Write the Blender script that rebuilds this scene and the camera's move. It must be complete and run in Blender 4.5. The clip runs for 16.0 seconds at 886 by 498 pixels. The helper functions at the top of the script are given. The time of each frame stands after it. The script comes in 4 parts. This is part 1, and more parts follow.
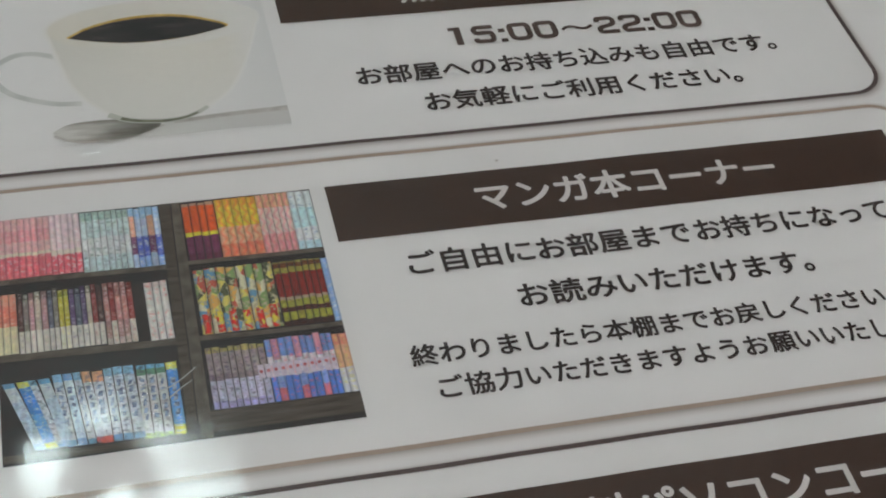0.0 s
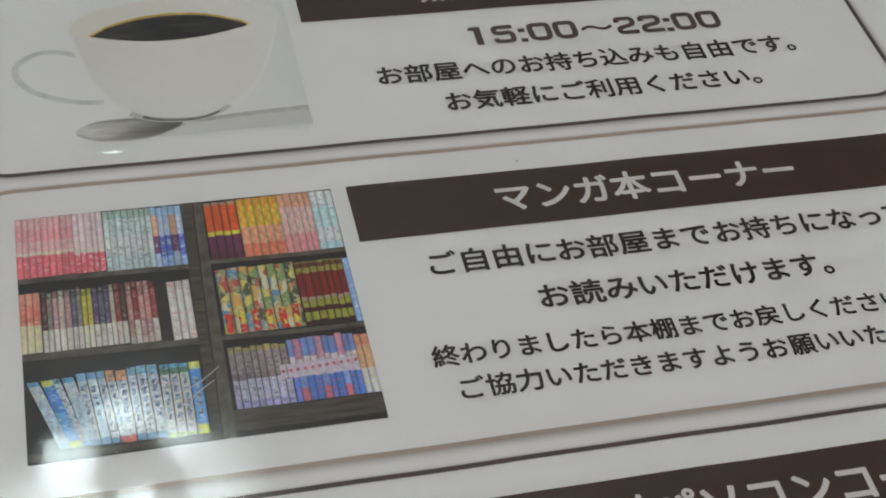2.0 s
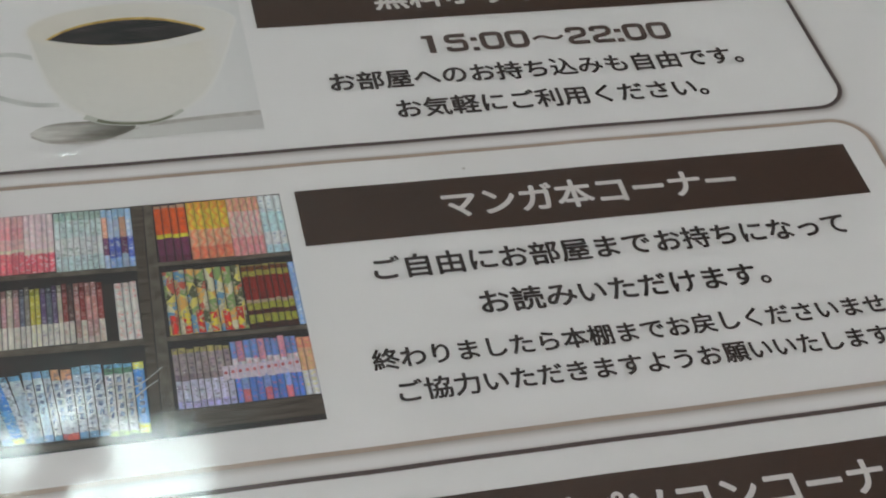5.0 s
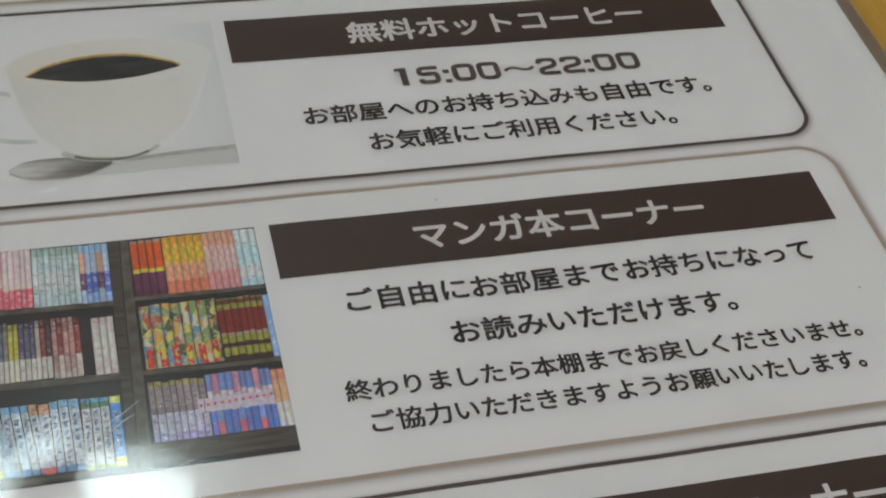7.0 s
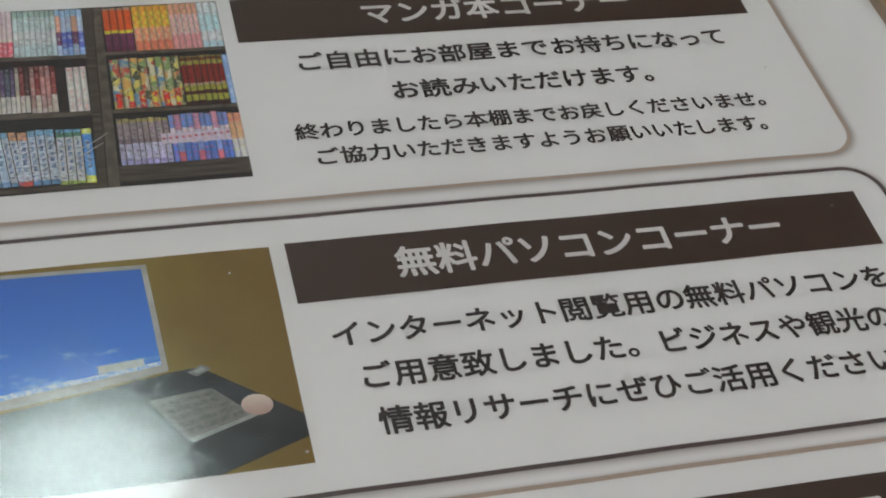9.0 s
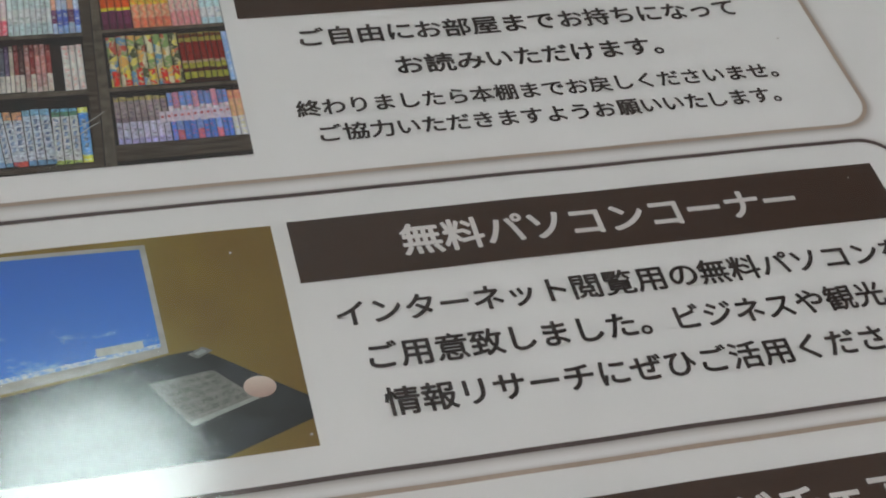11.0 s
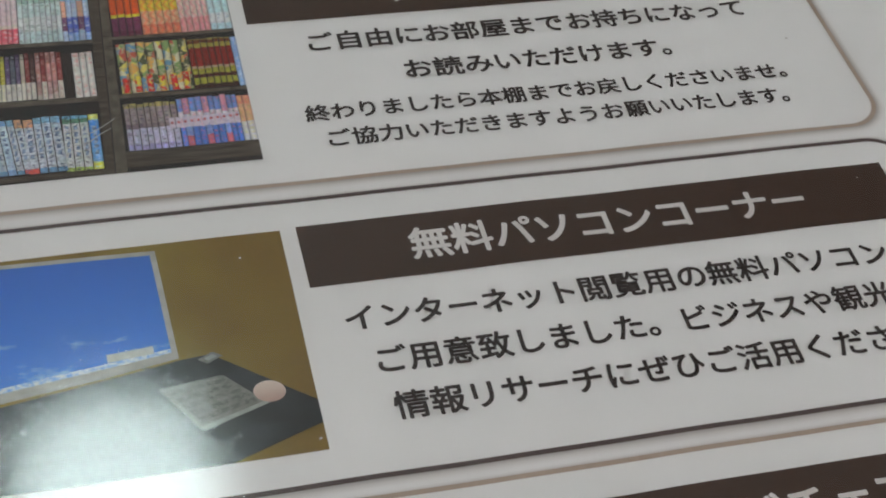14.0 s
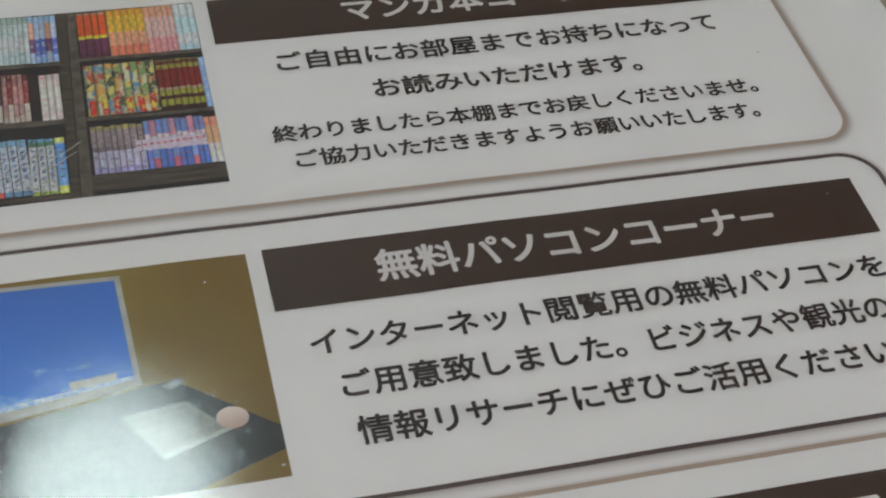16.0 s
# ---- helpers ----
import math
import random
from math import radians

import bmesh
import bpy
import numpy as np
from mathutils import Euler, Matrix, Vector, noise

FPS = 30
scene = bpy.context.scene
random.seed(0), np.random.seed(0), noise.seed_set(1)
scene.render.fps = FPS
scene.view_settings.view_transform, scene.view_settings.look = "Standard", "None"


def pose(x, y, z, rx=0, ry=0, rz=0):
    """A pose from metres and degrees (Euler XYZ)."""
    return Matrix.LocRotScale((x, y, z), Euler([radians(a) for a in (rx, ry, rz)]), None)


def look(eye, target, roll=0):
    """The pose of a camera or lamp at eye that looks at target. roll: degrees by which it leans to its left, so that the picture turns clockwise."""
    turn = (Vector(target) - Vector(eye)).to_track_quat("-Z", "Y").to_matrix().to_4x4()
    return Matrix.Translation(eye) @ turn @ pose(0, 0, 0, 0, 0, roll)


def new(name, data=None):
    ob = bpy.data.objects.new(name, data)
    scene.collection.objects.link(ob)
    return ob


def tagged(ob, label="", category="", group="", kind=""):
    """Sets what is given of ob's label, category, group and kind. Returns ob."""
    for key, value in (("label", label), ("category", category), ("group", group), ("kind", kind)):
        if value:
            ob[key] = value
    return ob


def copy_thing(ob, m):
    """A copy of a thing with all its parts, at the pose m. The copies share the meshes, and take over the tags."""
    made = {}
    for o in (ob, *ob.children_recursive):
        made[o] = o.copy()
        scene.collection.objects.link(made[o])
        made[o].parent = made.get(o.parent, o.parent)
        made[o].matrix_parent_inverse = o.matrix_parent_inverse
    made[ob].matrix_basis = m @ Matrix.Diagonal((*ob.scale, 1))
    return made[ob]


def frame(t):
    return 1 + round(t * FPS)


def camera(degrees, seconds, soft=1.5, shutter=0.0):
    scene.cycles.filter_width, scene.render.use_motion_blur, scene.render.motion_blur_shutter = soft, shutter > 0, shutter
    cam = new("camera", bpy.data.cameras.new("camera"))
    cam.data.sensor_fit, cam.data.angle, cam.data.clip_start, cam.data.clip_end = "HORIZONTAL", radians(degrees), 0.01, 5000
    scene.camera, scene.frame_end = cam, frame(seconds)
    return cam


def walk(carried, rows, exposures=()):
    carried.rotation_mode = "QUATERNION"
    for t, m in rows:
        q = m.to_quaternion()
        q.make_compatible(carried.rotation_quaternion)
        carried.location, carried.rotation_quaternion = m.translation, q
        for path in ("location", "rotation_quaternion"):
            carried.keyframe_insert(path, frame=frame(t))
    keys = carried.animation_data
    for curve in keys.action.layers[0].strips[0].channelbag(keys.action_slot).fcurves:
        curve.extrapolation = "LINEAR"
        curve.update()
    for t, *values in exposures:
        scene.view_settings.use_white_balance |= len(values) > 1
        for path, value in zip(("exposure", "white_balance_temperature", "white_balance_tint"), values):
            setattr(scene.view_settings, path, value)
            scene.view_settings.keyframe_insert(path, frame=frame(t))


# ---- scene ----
cam = camera(33.22, 16.0, soft=1.9, shutter=0.6)
walk(cam, [
    (0, look((-0.03706, -0.15963, 0.89134), (0.41196, 1.15290, -0.54937), 7.281)),
    (0.5, look((-0.03790, -0.15872, 0.89077), (0.40465, 1.15195, -0.55362), 7.210)),
    (1, look((-0.03897, -0.15774, 0.89205), (0.40276, 1.15052, -0.55479), 7.427)),
    (1.5, look((-0.03801, -0.15957, 0.89206), (0.40371, 1.14697, -0.55634), 7.313)),
    (2, look((-0.03931, -0.15847, 0.89292), (0.39992, 1.14654, -0.55761), 7.419)),
    (2.5, look((-0.03653, -0.15870, 0.89386), (0.40979, 1.14277, -0.55768), 7.888)),
    (3, look((-0.03500, -0.15967, 0.89526), (0.41119, 1.14181, -0.55631), 8.102)),
    (3.5, look((-0.03526, -0.15941, 0.89570), (0.41574, 1.13841, -0.55766), 8.535)),
    (4, look((-0.03485, -0.16011, 0.89709), (0.41685, 1.13597, -0.55760), 8.687)),
    (6.3, look((-0.03127, -0.16385, 0.89921), (0.42157, 1.14078, -0.54747), 8.212)),
    (6.5, look((-0.03158, -0.16381, 0.89997), (0.42306, 1.14119, -0.54582), 8.201)),
    (7, look((-0.03032, -0.16405, 0.90344), (0.43246, 1.14774, -0.53358), 8.133)),
    (7.2, look((-0.02923, -0.16557, 0.90191), (0.43126, 1.15935, -0.52376), 7.727)),
    (7.5, look((-0.02360, -0.17836, 0.90040), (0.43560, 1.14454, -0.52756), 7.834)),
    (7.7, look((-0.02207, -0.18988, 0.89667), (0.44950, 1.13533, -0.52510), 8.140)),
    (7.8, look((-0.02320, -0.19685, 0.89495), (0.46004, 1.12973, -0.52162), 8.519)),
    (8, look((-0.02707, -0.20807, 0.89412), (0.47552, 1.10241, -0.53068), 9.483)),
    (8.2, look((-0.03115, -0.21325, 0.89008), (0.48336, 1.09269, -0.53464), 9.967)),
    (8.5, look((-0.03303, -0.21272, 0.89421), (0.46481, 1.07816, -0.55002), 10.012)),
    (9, look((-0.03375, -0.21135, 0.89531), (0.45536, 1.08168, -0.54997), 9.801)),
    (9.2, look((-0.03368, -0.21099, 0.89380), (0.45440, 1.08319, -0.55080), 9.714)),
    (11.3, look((-0.03174, -0.20889, 0.88930), (0.43763, 1.07627, -0.56949), 8.582)),
    (11.5, look((-0.03156, -0.20885, 0.88979), (0.43131, 1.07623, -0.57114), 8.514)),
    (12, look((-0.03230, -0.20855, 0.89008), (0.43038, 1.07649, -0.57095), 8.463)),
    (12.5, look((-0.03224, -0.20870, 0.88964), (0.42545, 1.07628, -0.57301), 8.373)),
    (13, look((-0.03306, -0.20702, 0.88937), (0.42360, 1.07820, -0.57339), 8.398)),
    (13.5, look((-0.03215, -0.20837, 0.89100), (0.42131, 1.07830, -0.57149), 8.084)),
    (14, look((-0.03062, -0.20937, 0.89076), (0.42074, 1.08178, -0.56842), 7.635)),
    (14.5, look((-0.03010, -0.20801, 0.88988), (0.41690, 1.08467, -0.56929), 7.481)),
    (15, look((-0.03008, -0.20792, 0.88928), (0.41730, 1.08461, -0.56990), 7.568)),
    (15.5, look((-0.02831, -0.20960, 0.89097), (0.41782, 1.08155, -0.56982), 7.440)),
    (16, look((-0.02431, -0.20761, 0.89326), (0.42171, 1.08272, -0.56829), 6.974)),
], exposures=[(0.0, 0.0), (16.0, 0.0)])

# ---- world and large lights ----
world = bpy.data.worlds.new("sky")
scene.world = world
world.use_nodes = True
wn = world.node_tree.nodes
sky = wn.new("ShaderNodeTexSky")
sky.sky_type, sky.sun_disc = "NISHITA", False
sky.sun_elevation, sky.sun_rotation = radians(38), radians(160)
wn["Background"].inputs["Strength"].default_value = 0.12
world.node_tree.links.new(sky.outputs["Color"], wn["Background"].inputs["Color"])
sun = new("sun", bpy.data.lights.new("sun", "SUN"))
sun.data.energy, sun.data.angle, sun.data.color = 2.5, radians(0.5), (1.0, 0.95, 0.88)
sun.matrix_world = look((0, 3, 5), (0, -1, 0))
LAMP_GLOW = 25.0        # radiance of a ceiling lamp's diffuser
FILL_POWER = 296.0     # fill light set in the added window behind the camera

TABLE_Z = 0.72
U = 0.000925            # layout unit of the printed page, in metres

# ---- materials ----


def lin(c):
    c /= 255.0
    return c / 12.92 if c <= 0.04045 else ((c + 0.055) / 1.055) ** 2.4


def ink(r, g, b):
    """Reflectance of printed ink of that tone on white stock."""
    k = 0.80 / lin(178)
    return tuple(min(0.82, max(0.004, lin(v) * k - d)) for v, d in ((r, 0.018), (g, 0.028), (b, 0.032))) + (1.0,)


class Net:
    """A small wrapper for building node materials."""

    def __init__(self, name, rough=0.6, metal=0.0):
        self.mat = bpy.data.materials.new(name)
        self.mat.use_nodes = True
        self.tree = self.mat.node_tree
        self.shader = self.tree.nodes["Principled BSDF"]
        self.shader.inputs["Roughness"].default_value = rough
        self.shader.inputs["Metallic"].default_value = metal
        self.where = self.add("ShaderNodeTexCoord").outputs["Object"]

    def add(self, kind):
        return self.tree.nodes.new(kind)

    def put(self, value, socket):
        if isinstance(value, bpy.types.NodeSocket):
            self.tree.links.new(value, socket)
        else:
            socket.default_value = value

    def math(self, op, a, b=0.0, c=0.0, clamp=False):
        n = self.add("ShaderNodeMath")
        n.operation, n.use_clamp = op, clamp
        for v, s in zip((a, b, c), n.inputs):
            self.put(v, s)
        return n.outputs[0]

    def vec(self, op, a, b=(0.0, 0.0, 0.0), scale=1.0):
        n = self.add("ShaderNodeVectorMath")
        n.operation = op
        self.put(a, n.inputs[0])
        self.put(b, n.inputs[1])
        self.put(scale, n.inputs[3])
        return n.outputs[0]

    def axis(self, k):
        n = self.add("ShaderNodeSeparateXYZ")
        self.put(self.where, n.inputs[0])
        return n.outputs["XYZ".index(k)]

    def stretched(self, x, y, z):
        n = self.add("ShaderNodeMapping")
        self.put(self.where, n.inputs["Vector"])
        n.inputs["Scale"].default_value = (x, y, z)
        return n.outputs[0]

    def noise(self, scale, detail=3.0, rough=0.5, vector=None):
        n = self.add("ShaderNodeTexNoise")
        self.put(vector or self.where, n.inputs["Vector"])
        n.inputs["Scale"].default_value = scale
        n.inputs["Detail"].default_value = detail
        n.inputs["Roughness"].default_value = rough
        return n.outputs["Fac"]

    def cells(self, scale, vector=None, out="Distance"):
        n = self.add("ShaderNodeTexVoronoi")
        self.put(vector or self.where, n.inputs["Vector"])
        n.inputs["Scale"].default_value = scale
        return n.outputs[out]

    def span(self, v, a, b, c=0.0, d=1.0):
        n = self.add("ShaderNodeMapRange")
        n.clamp = True
        for val, s in zip((v, a, b, c, d), n.inputs):
            self.put(val, s)
        return n.outputs[0]

    def ramp(self, v, stops, mode="LINEAR"):
        n = self.add("ShaderNodeValToRGB")
        n.color_ramp.interpolation = mode
        e = n.color_ramp.elements
        while len(e) > 1:
            e.remove(e[-1])
        for i, (p, col) in enumerate(stops):
            el = e[0] if i == 0 else e.new(p)
            el.position, el.color = p, col
        self.put(v, n.inputs[0])
        return n.outputs[0]

    def mix(self, f, a, b, blend="MIX"):
        n = self.add("ShaderNodeMix")
        n.data_type, n.blend_type = "RGBA", blend
        self.put(f, n.inputs[0])
        self.put(a, n.inputs[6])
        self.put(b, n.inputs[7])
        return n.outputs[2]

    def chance(self):
        return self.add("ShaderNodeObjectInfo").outputs["Random"]

    def bump(self, h, dist, strength=1.0):
        n = self.add("ShaderNodeBump")
        self.put(h, n.inputs["Height"])
        n.inputs["Distance"].default_value = dist
        n.inputs["Strength"].default_value = strength
        return n.outputs[0]

    def done(self, color, normal=None):
        self.put(color, self.shader.inputs["Base Color"])
        if normal is not None:
            self.put(normal, self.shader.inputs["Normal"])
        return self.mat


def tinted(name, color, rough=0.6, spread=0.06, scale=900.0, metal=0.0, relief=0.0):
    """A surface of one colour with fine and coarse mottling."""
    n = Net(name, rough, metal)
    dark = tuple(v * (1 - spread) for v in color[:3]) + (1.0,)
    light = tuple(min(1.0, v * (1 + spread)) for v in color[:3]) + (1.0,)
    f = n.math("ADD", n.math("MULTIPLY", n.noise(scale), 0.5), n.math("MULTIPLY", n.noise(scale * 0.07), 0.5))
    col = n.mix(n.span(f, 0.35, 0.65), dark, light)
    return n.done(col, n.bump(n.noise(scale * 0.6), relief) if relief else None)


PAPER = tinted("white_card", ink(181, 181, 180), 0.55, 0.012, 1500)
BLACK_INK = tinted("black_ink", ink(40, 38, 39), 0.5, 0.10, 2500)
BROWN_INK = tinted("dark_brown_ink", ink(53, 43, 10), 0.5, 0.05, 1800)
WHITE_INK = tinted("knocked_out_white", ink(176, 174, 172), 0.55, 0.02, 1500)
NUMBER_INK = tinted("warm_grey_ink", ink(68, 58, 55), 0.5, 0.06, 2500)
DARK_LINE = tinted("charcoal_line_ink", ink(66, 58, 58), 0.5, 0.08, 1200)
TAUPE_LINE = tinted("taupe_line_ink", ink(138, 125, 114), 0.5, 0.08, 1200)


def wood(name, a, b, rough, along="Y"):
    n = Net(name, rough)
    s = {"Y": (30, 2.2, 30), "X": (2.2, 30, 30), "Z": (30, 30, 2.2)}[along]
    v = n.stretched(*s)
    g = n.noise(3.0, 6.0, 0.62, v)
    fine = n.noise(26.0, 3.0, 0.5, v)
    f = n.math("ADD", n.math("MULTIPLY", g, 0.75), n.math("MULTIPLY", fine, 0.25))
    return n.done(n.mix(n.span(f, 0.36, 0.66), a, b), n.bump(fine, 0.0002))


TABLE_WOOD = wood("honey_table_wood", (0.112, 0.060, 0.005, 1), (0.165, 0.090, 0.008, 1), 0.38)
LEG_WOOD = wood("honey_leg_wood", (0.112, 0.060, 0.005, 1), (0.165, 0.090, 0.008, 1), 0.45, "Z")
FLOOR_WOOD = wood("brown_floor_wood", (0.10, 0.065, 0.04, 1), (0.16, 0.10, 0.065, 1), 0.4, "Y")
WALL_PAINT = tinted("tan_wallpaper", (0.27, 0.24, 0.20, 1), 0.8, 0.04, 60, relief=0.0008)
CEILING_PAINT = tinted("pale_grey_ceiling", (0.42, 0.41, 0.39, 1), 0.85, 0.03, 40, relief=0.0006)
WHITE_METAL = tinted("white_enamel", (0.75, 0.75, 0.74, 1), 0.35, 0.02, 80)
FRAME_METAL = tinted("grey_aluminium", (0.55, 0.55, 0.56, 1), 0.35, 0.04, 200, metal=0.8)
CONCRETE = tinted("grey_paving", (0.28, 0.27, 0.26, 1), 0.9, 0.12, 8)


def glow_material():
    n = Net("milky_lamp_diffuser", 0.4)
    n.shader.inputs["Base Color"].default_value = (0.85, 0.87, 0.87, 1)
    n.shader.inputs["Emission Color"].default_value = (0.81, 1.0, 0.99, 1)
    n.shader.inputs["Emission Strength"].default_value = LAMP_GLOW
    return n.mat


def glass_material():
    n = Net("window_glass", 0.0)
    n.shader.inputs["Transmission Weight"].default_value = 1.0
    n.shader.inputs["IOR"].default_value = 1.45
    return n.mat


def film_material():
    """Clear laminating film: a gloss by Fresnel over what lies under it, with waves, orange peel and a dimple."""
    n = Net("clear_laminate_film")
    wave = n.noise(1.0, 1.0, 0.4, n.stretched(62, 40, 1))
    broad = n.noise(1.0, 0.0, 0.4, n.stretched(22, 30, 1))
    patch = n.span(n.noise(60.0, 2.0), 0.38, 0.62, 0.7, 1.0)

    def swell(x, y, wide, tall, height):
        """A soft rise or hollow of the film, in page units."""
        dx = n.math("DIVIDE", n.math("SUBTRACT", n.axis("X"), x * U), wide * U)
        dy = n.math("DIVIDE", n.math("SUBTRACT", n.axis("Y"), y * U), tall * U)
        d2 = n.math("ADD", n.math("MULTIPLY", dx, dx), n.math("MULTIPLY", dy, dy))
        return n.math("MULTIPLY", n.math("EXPONENT", n.math("MULTIPLY", d2, -0.5)), height)

    # the film is more cockled round the book photograph
    h = n.math("MULTIPLY", wave, n.span(n.axis("Y"), -56 * U, -44 * U, 0.00005, 0.00020))
    h = n.math("ADD", h, n.math("MULTIPLY", broad, 0.00014))
    # a dimple under the coffee cup, and the cockles at the foot of the book photograph
    for rise in ((-39.2, 30.4, 2.1, 1.4, 0.00052), (-42.5, -34.5, 4.6, 4.2, -0.00007), (-41.5, -45.0, 3.4, 4.6, 0.00019),
                 (-33.0, -33.0, 3.5, 3.5, 0.00004), (-54.0, -33.0, 3.5, 4.0, 0.00012)):
        h = n.math("ADD", h, swell(*rise))
    normal = n.bump(h, 1.0)
    # orange peel, as small tilts of the surface
    for scale, tilt in ((1000.0, 0.026), (2500.0, 0.030)):
        peel = n.add("ShaderNodeTexNoise")
        n.put(n.where, peel.inputs["Vector"])
        peel.inputs["Scale"].default_value, peel.inputs["Detail"].default_value = scale, 0.0
        lean = n.vec("SUBTRACT", peel.outputs["Color"], (0.5, 0.5, 0.5))
        lean = n.vec("MULTIPLY", lean, (tilt, tilt, 0.0))
        normal = n.vec("ADD", normal, n.vec("SCALE", lean, scale=patch))
    normal = n.vec("NORMALIZE", normal)
    fres = n.add("ShaderNodeFresnel")
    fres.inputs["IOR"].default_value = 1.5
    n.put(normal, fres.inputs["Normal"])
    gloss = n.add("ShaderNodeBsdfGlossy")
    gloss.inputs["Roughness"].default_value = 0.10
    n.put(normal, gloss.inputs["Normal"])
    clear = n.add("ShaderNodeBsdfTransparent")
    both = n.add("ShaderNodeMixShader")
    n.put(fres.outputs[0], both.inputs[0])
    n.put(clear.outputs[0], both.inputs[1])
    n.put(gloss.outputs[0], both.inputs[2])
    n.tree.links.new(both.outputs[0], n.tree.nodes["Material Output"].inputs["Surface"])
    return n.mat


GLOW, GLASS, FILM = glow_material(), glass_material(), film_material()


# ---- mesh helpers ----


def mesh_of(name, bm, material):
    me = bpy.data.meshes.new(name)
    bm.to_mesh(me)
    bm.free()
    me.materials.append(material)
    return me


def part(name, bm, material, parent, label=""):
    ob = new(name, mesh_of(name, bm, material))
    ob.parent = parent
    return tagged(ob, label)


def box(x0, y0, z0, x1, y1, z1, bevel=0.0, bm=None):
    own = bm is None
    bm = bm or bmesh.new()
    m = Matrix.Translation(((x0 + x1) / 2, (y0 + y1) / 2, (z0 + z1) / 2)) @ Matrix.Diagonal((x1 - x0, y1 - y0, z1 - z0, 1))
    bmesh.ops.create_cube(bm, size=1.0, matrix=m)
    if bevel and own:
        bmesh.ops.bevel(bm, geom=bm.edges[:], offset=bevel, segments=3, affect="EDGES", profile=0.5)
    return bm


def lathe(profile, steps=48):
    """A turned solid from (radius, height) pairs."""
    bm = bmesh.new()
    rings = []
    for r, z in profile:
        rings.append([bm.verts.new((r * math.cos(2 * math.pi * i / steps), r * math.sin(2 * math.pi * i / steps), z)) for i in range(steps)])
    for a, b in zip(rings, rings[1:]):
        for i in range(steps):
            j = (i + 1) % steps
            f = bm.faces.new((a[i], a[j], b[j], b[i]))
            f.smooth = True
    bm.faces.new(rings[0][::-1])
    bm.faces.new(rings[-1])
    bmesh.ops.recalc_face_normals(bm, faces=bm.faces[:])
    return bm


def warp(x, y):
    """The slight waviness of the print on its cockled card."""
    return x + 0.03 * math.sin(y / 6.1 + x / 31.0), y + 0.05 * math.sin(x / 8.7 + y / 23.0) + 0.035 * math.sin(x / 4.1 - y / 17.0 + 1.0)


def dense(points, step=2.5):
    """The outline with its long edges split."""
    out = []
    for (xa, ya), (xb, yb) in zip(points, points[1:] + points[:1]):
        k = max(1, int(math.hypot(xb - xa, yb - ya) / step))
        out += [(xa + (xb - xa) * i / k, ya + (yb - ya) * i / k) for i in range(k)]
    return out


def poly(points, level, bm=None):
    """A flat printed shape; points in page units, level in print layers."""
    bm = bm or bmesh.new()
    z = level * 0.00002
    f = bm.faces.new([bm.verts.new((x * U, y * U, z)) for x, y in (warp(*p) for p in dense(list(points)))])
    if f.normal.z < 0 or f.calc_area() and (f.normal_update() or f.normal.z < 0):
        f.normal_flip()
    return bm


def rect(x0, y0, x1, y1, level, bm=None):
    return poly([(x0, y0), (x1, y0), (x1, y1), (x0, y1)], level, bm)


def oval(cx, cy, rx, ry, level, turn=0.0, steps=64, a0=0.0, a1=360.0):
    c, s = math.cos(radians(turn)), math.sin(radians(turn))
    pts = []
    n = steps if a1 - a0 >= 360 else steps + 1
    for i in range(n):
        a = radians(a0 + (a1 - a0) * i / steps)
        x, y = rx * math.cos(a), ry * math.sin(a)
        pts.append((cx + x * c - y * s, cy + x * s + y * c))
    return poly(pts, level)


def rounded(x0, y0, x1, y1, r, k=10):
    pts = []
    for cx, cy, a0 in ((x1 - r, y1 - r, 0), (x0 + r, y1 - r, 90), (x0 + r, y0 + r, 180), (x1 - r, y0 + r, 270)):
        for i in range(k + 1):
            a = radians(a0 + 90 * i / k)
            pts.append((cx + r * math.cos(a), cy + r * math.sin(a)))
    # the straight sides are split evenly, so that two such outlines match point by point
    out = []
    for i, p in enumerate(pts):
        out.append(p)
        if i % (k + 1) == k:
            q = pts[(i + 1) % len(pts)]
            out += [(p[0] + (q[0] - p[0]) * j / 60, p[1] + (q[1] - p[1]) * j / 60) for j in range(1, 60)]
    return [warp(*p) for p in out]


def ring(outer, inner, level):
    """A printed line: the band between two outlines with the same number of points."""
    bm = bmesh.new()
    z = level * 0.00002
    a = [bm.verts.new((x * U, y * U, z)) for x, y in outer]
    b = [bm.verts.new((x * U, y * U, z)) for x, y in inner]
    for i in range(len(a)):
        j = (i + 1) % len(a)
        bm.faces.new((a[i], a[j], b[j], b[i]))
    bmesh.ops.recalc_face_normals(bm, faces=bm.faces[:])
    if bm.faces and bm.faces[:][0].normal.z < 0:
        bmesh.ops.reverse_faces(bm, faces=bm.faces[:])
    return bm


def smooth_line(points, k=10):
    """A Catmull-Rom line through some points."""
    p = [points[0]] + list(points) + [points[-1]]
    out = []
    for i in range(1, len(p) - 2):
        for s in range(k):
            t = s / k
            out.append(tuple(0.5 * (2 * p[i][d] + (p[i + 1][d] - p[i - 1][d]) * t + (2 * p[i - 1][d] - 5 * p[i][d] + 4 * p[i + 1][d] - p[i + 2][d]) * t * t
                                    + (3 * p[i][d] - p[i - 1][d] - 3 * p[i + 1][d] + p[i + 2][d]) * t ** 3) for d in (0, 1)))
    out.append(tuple(points[-1]))
    return out


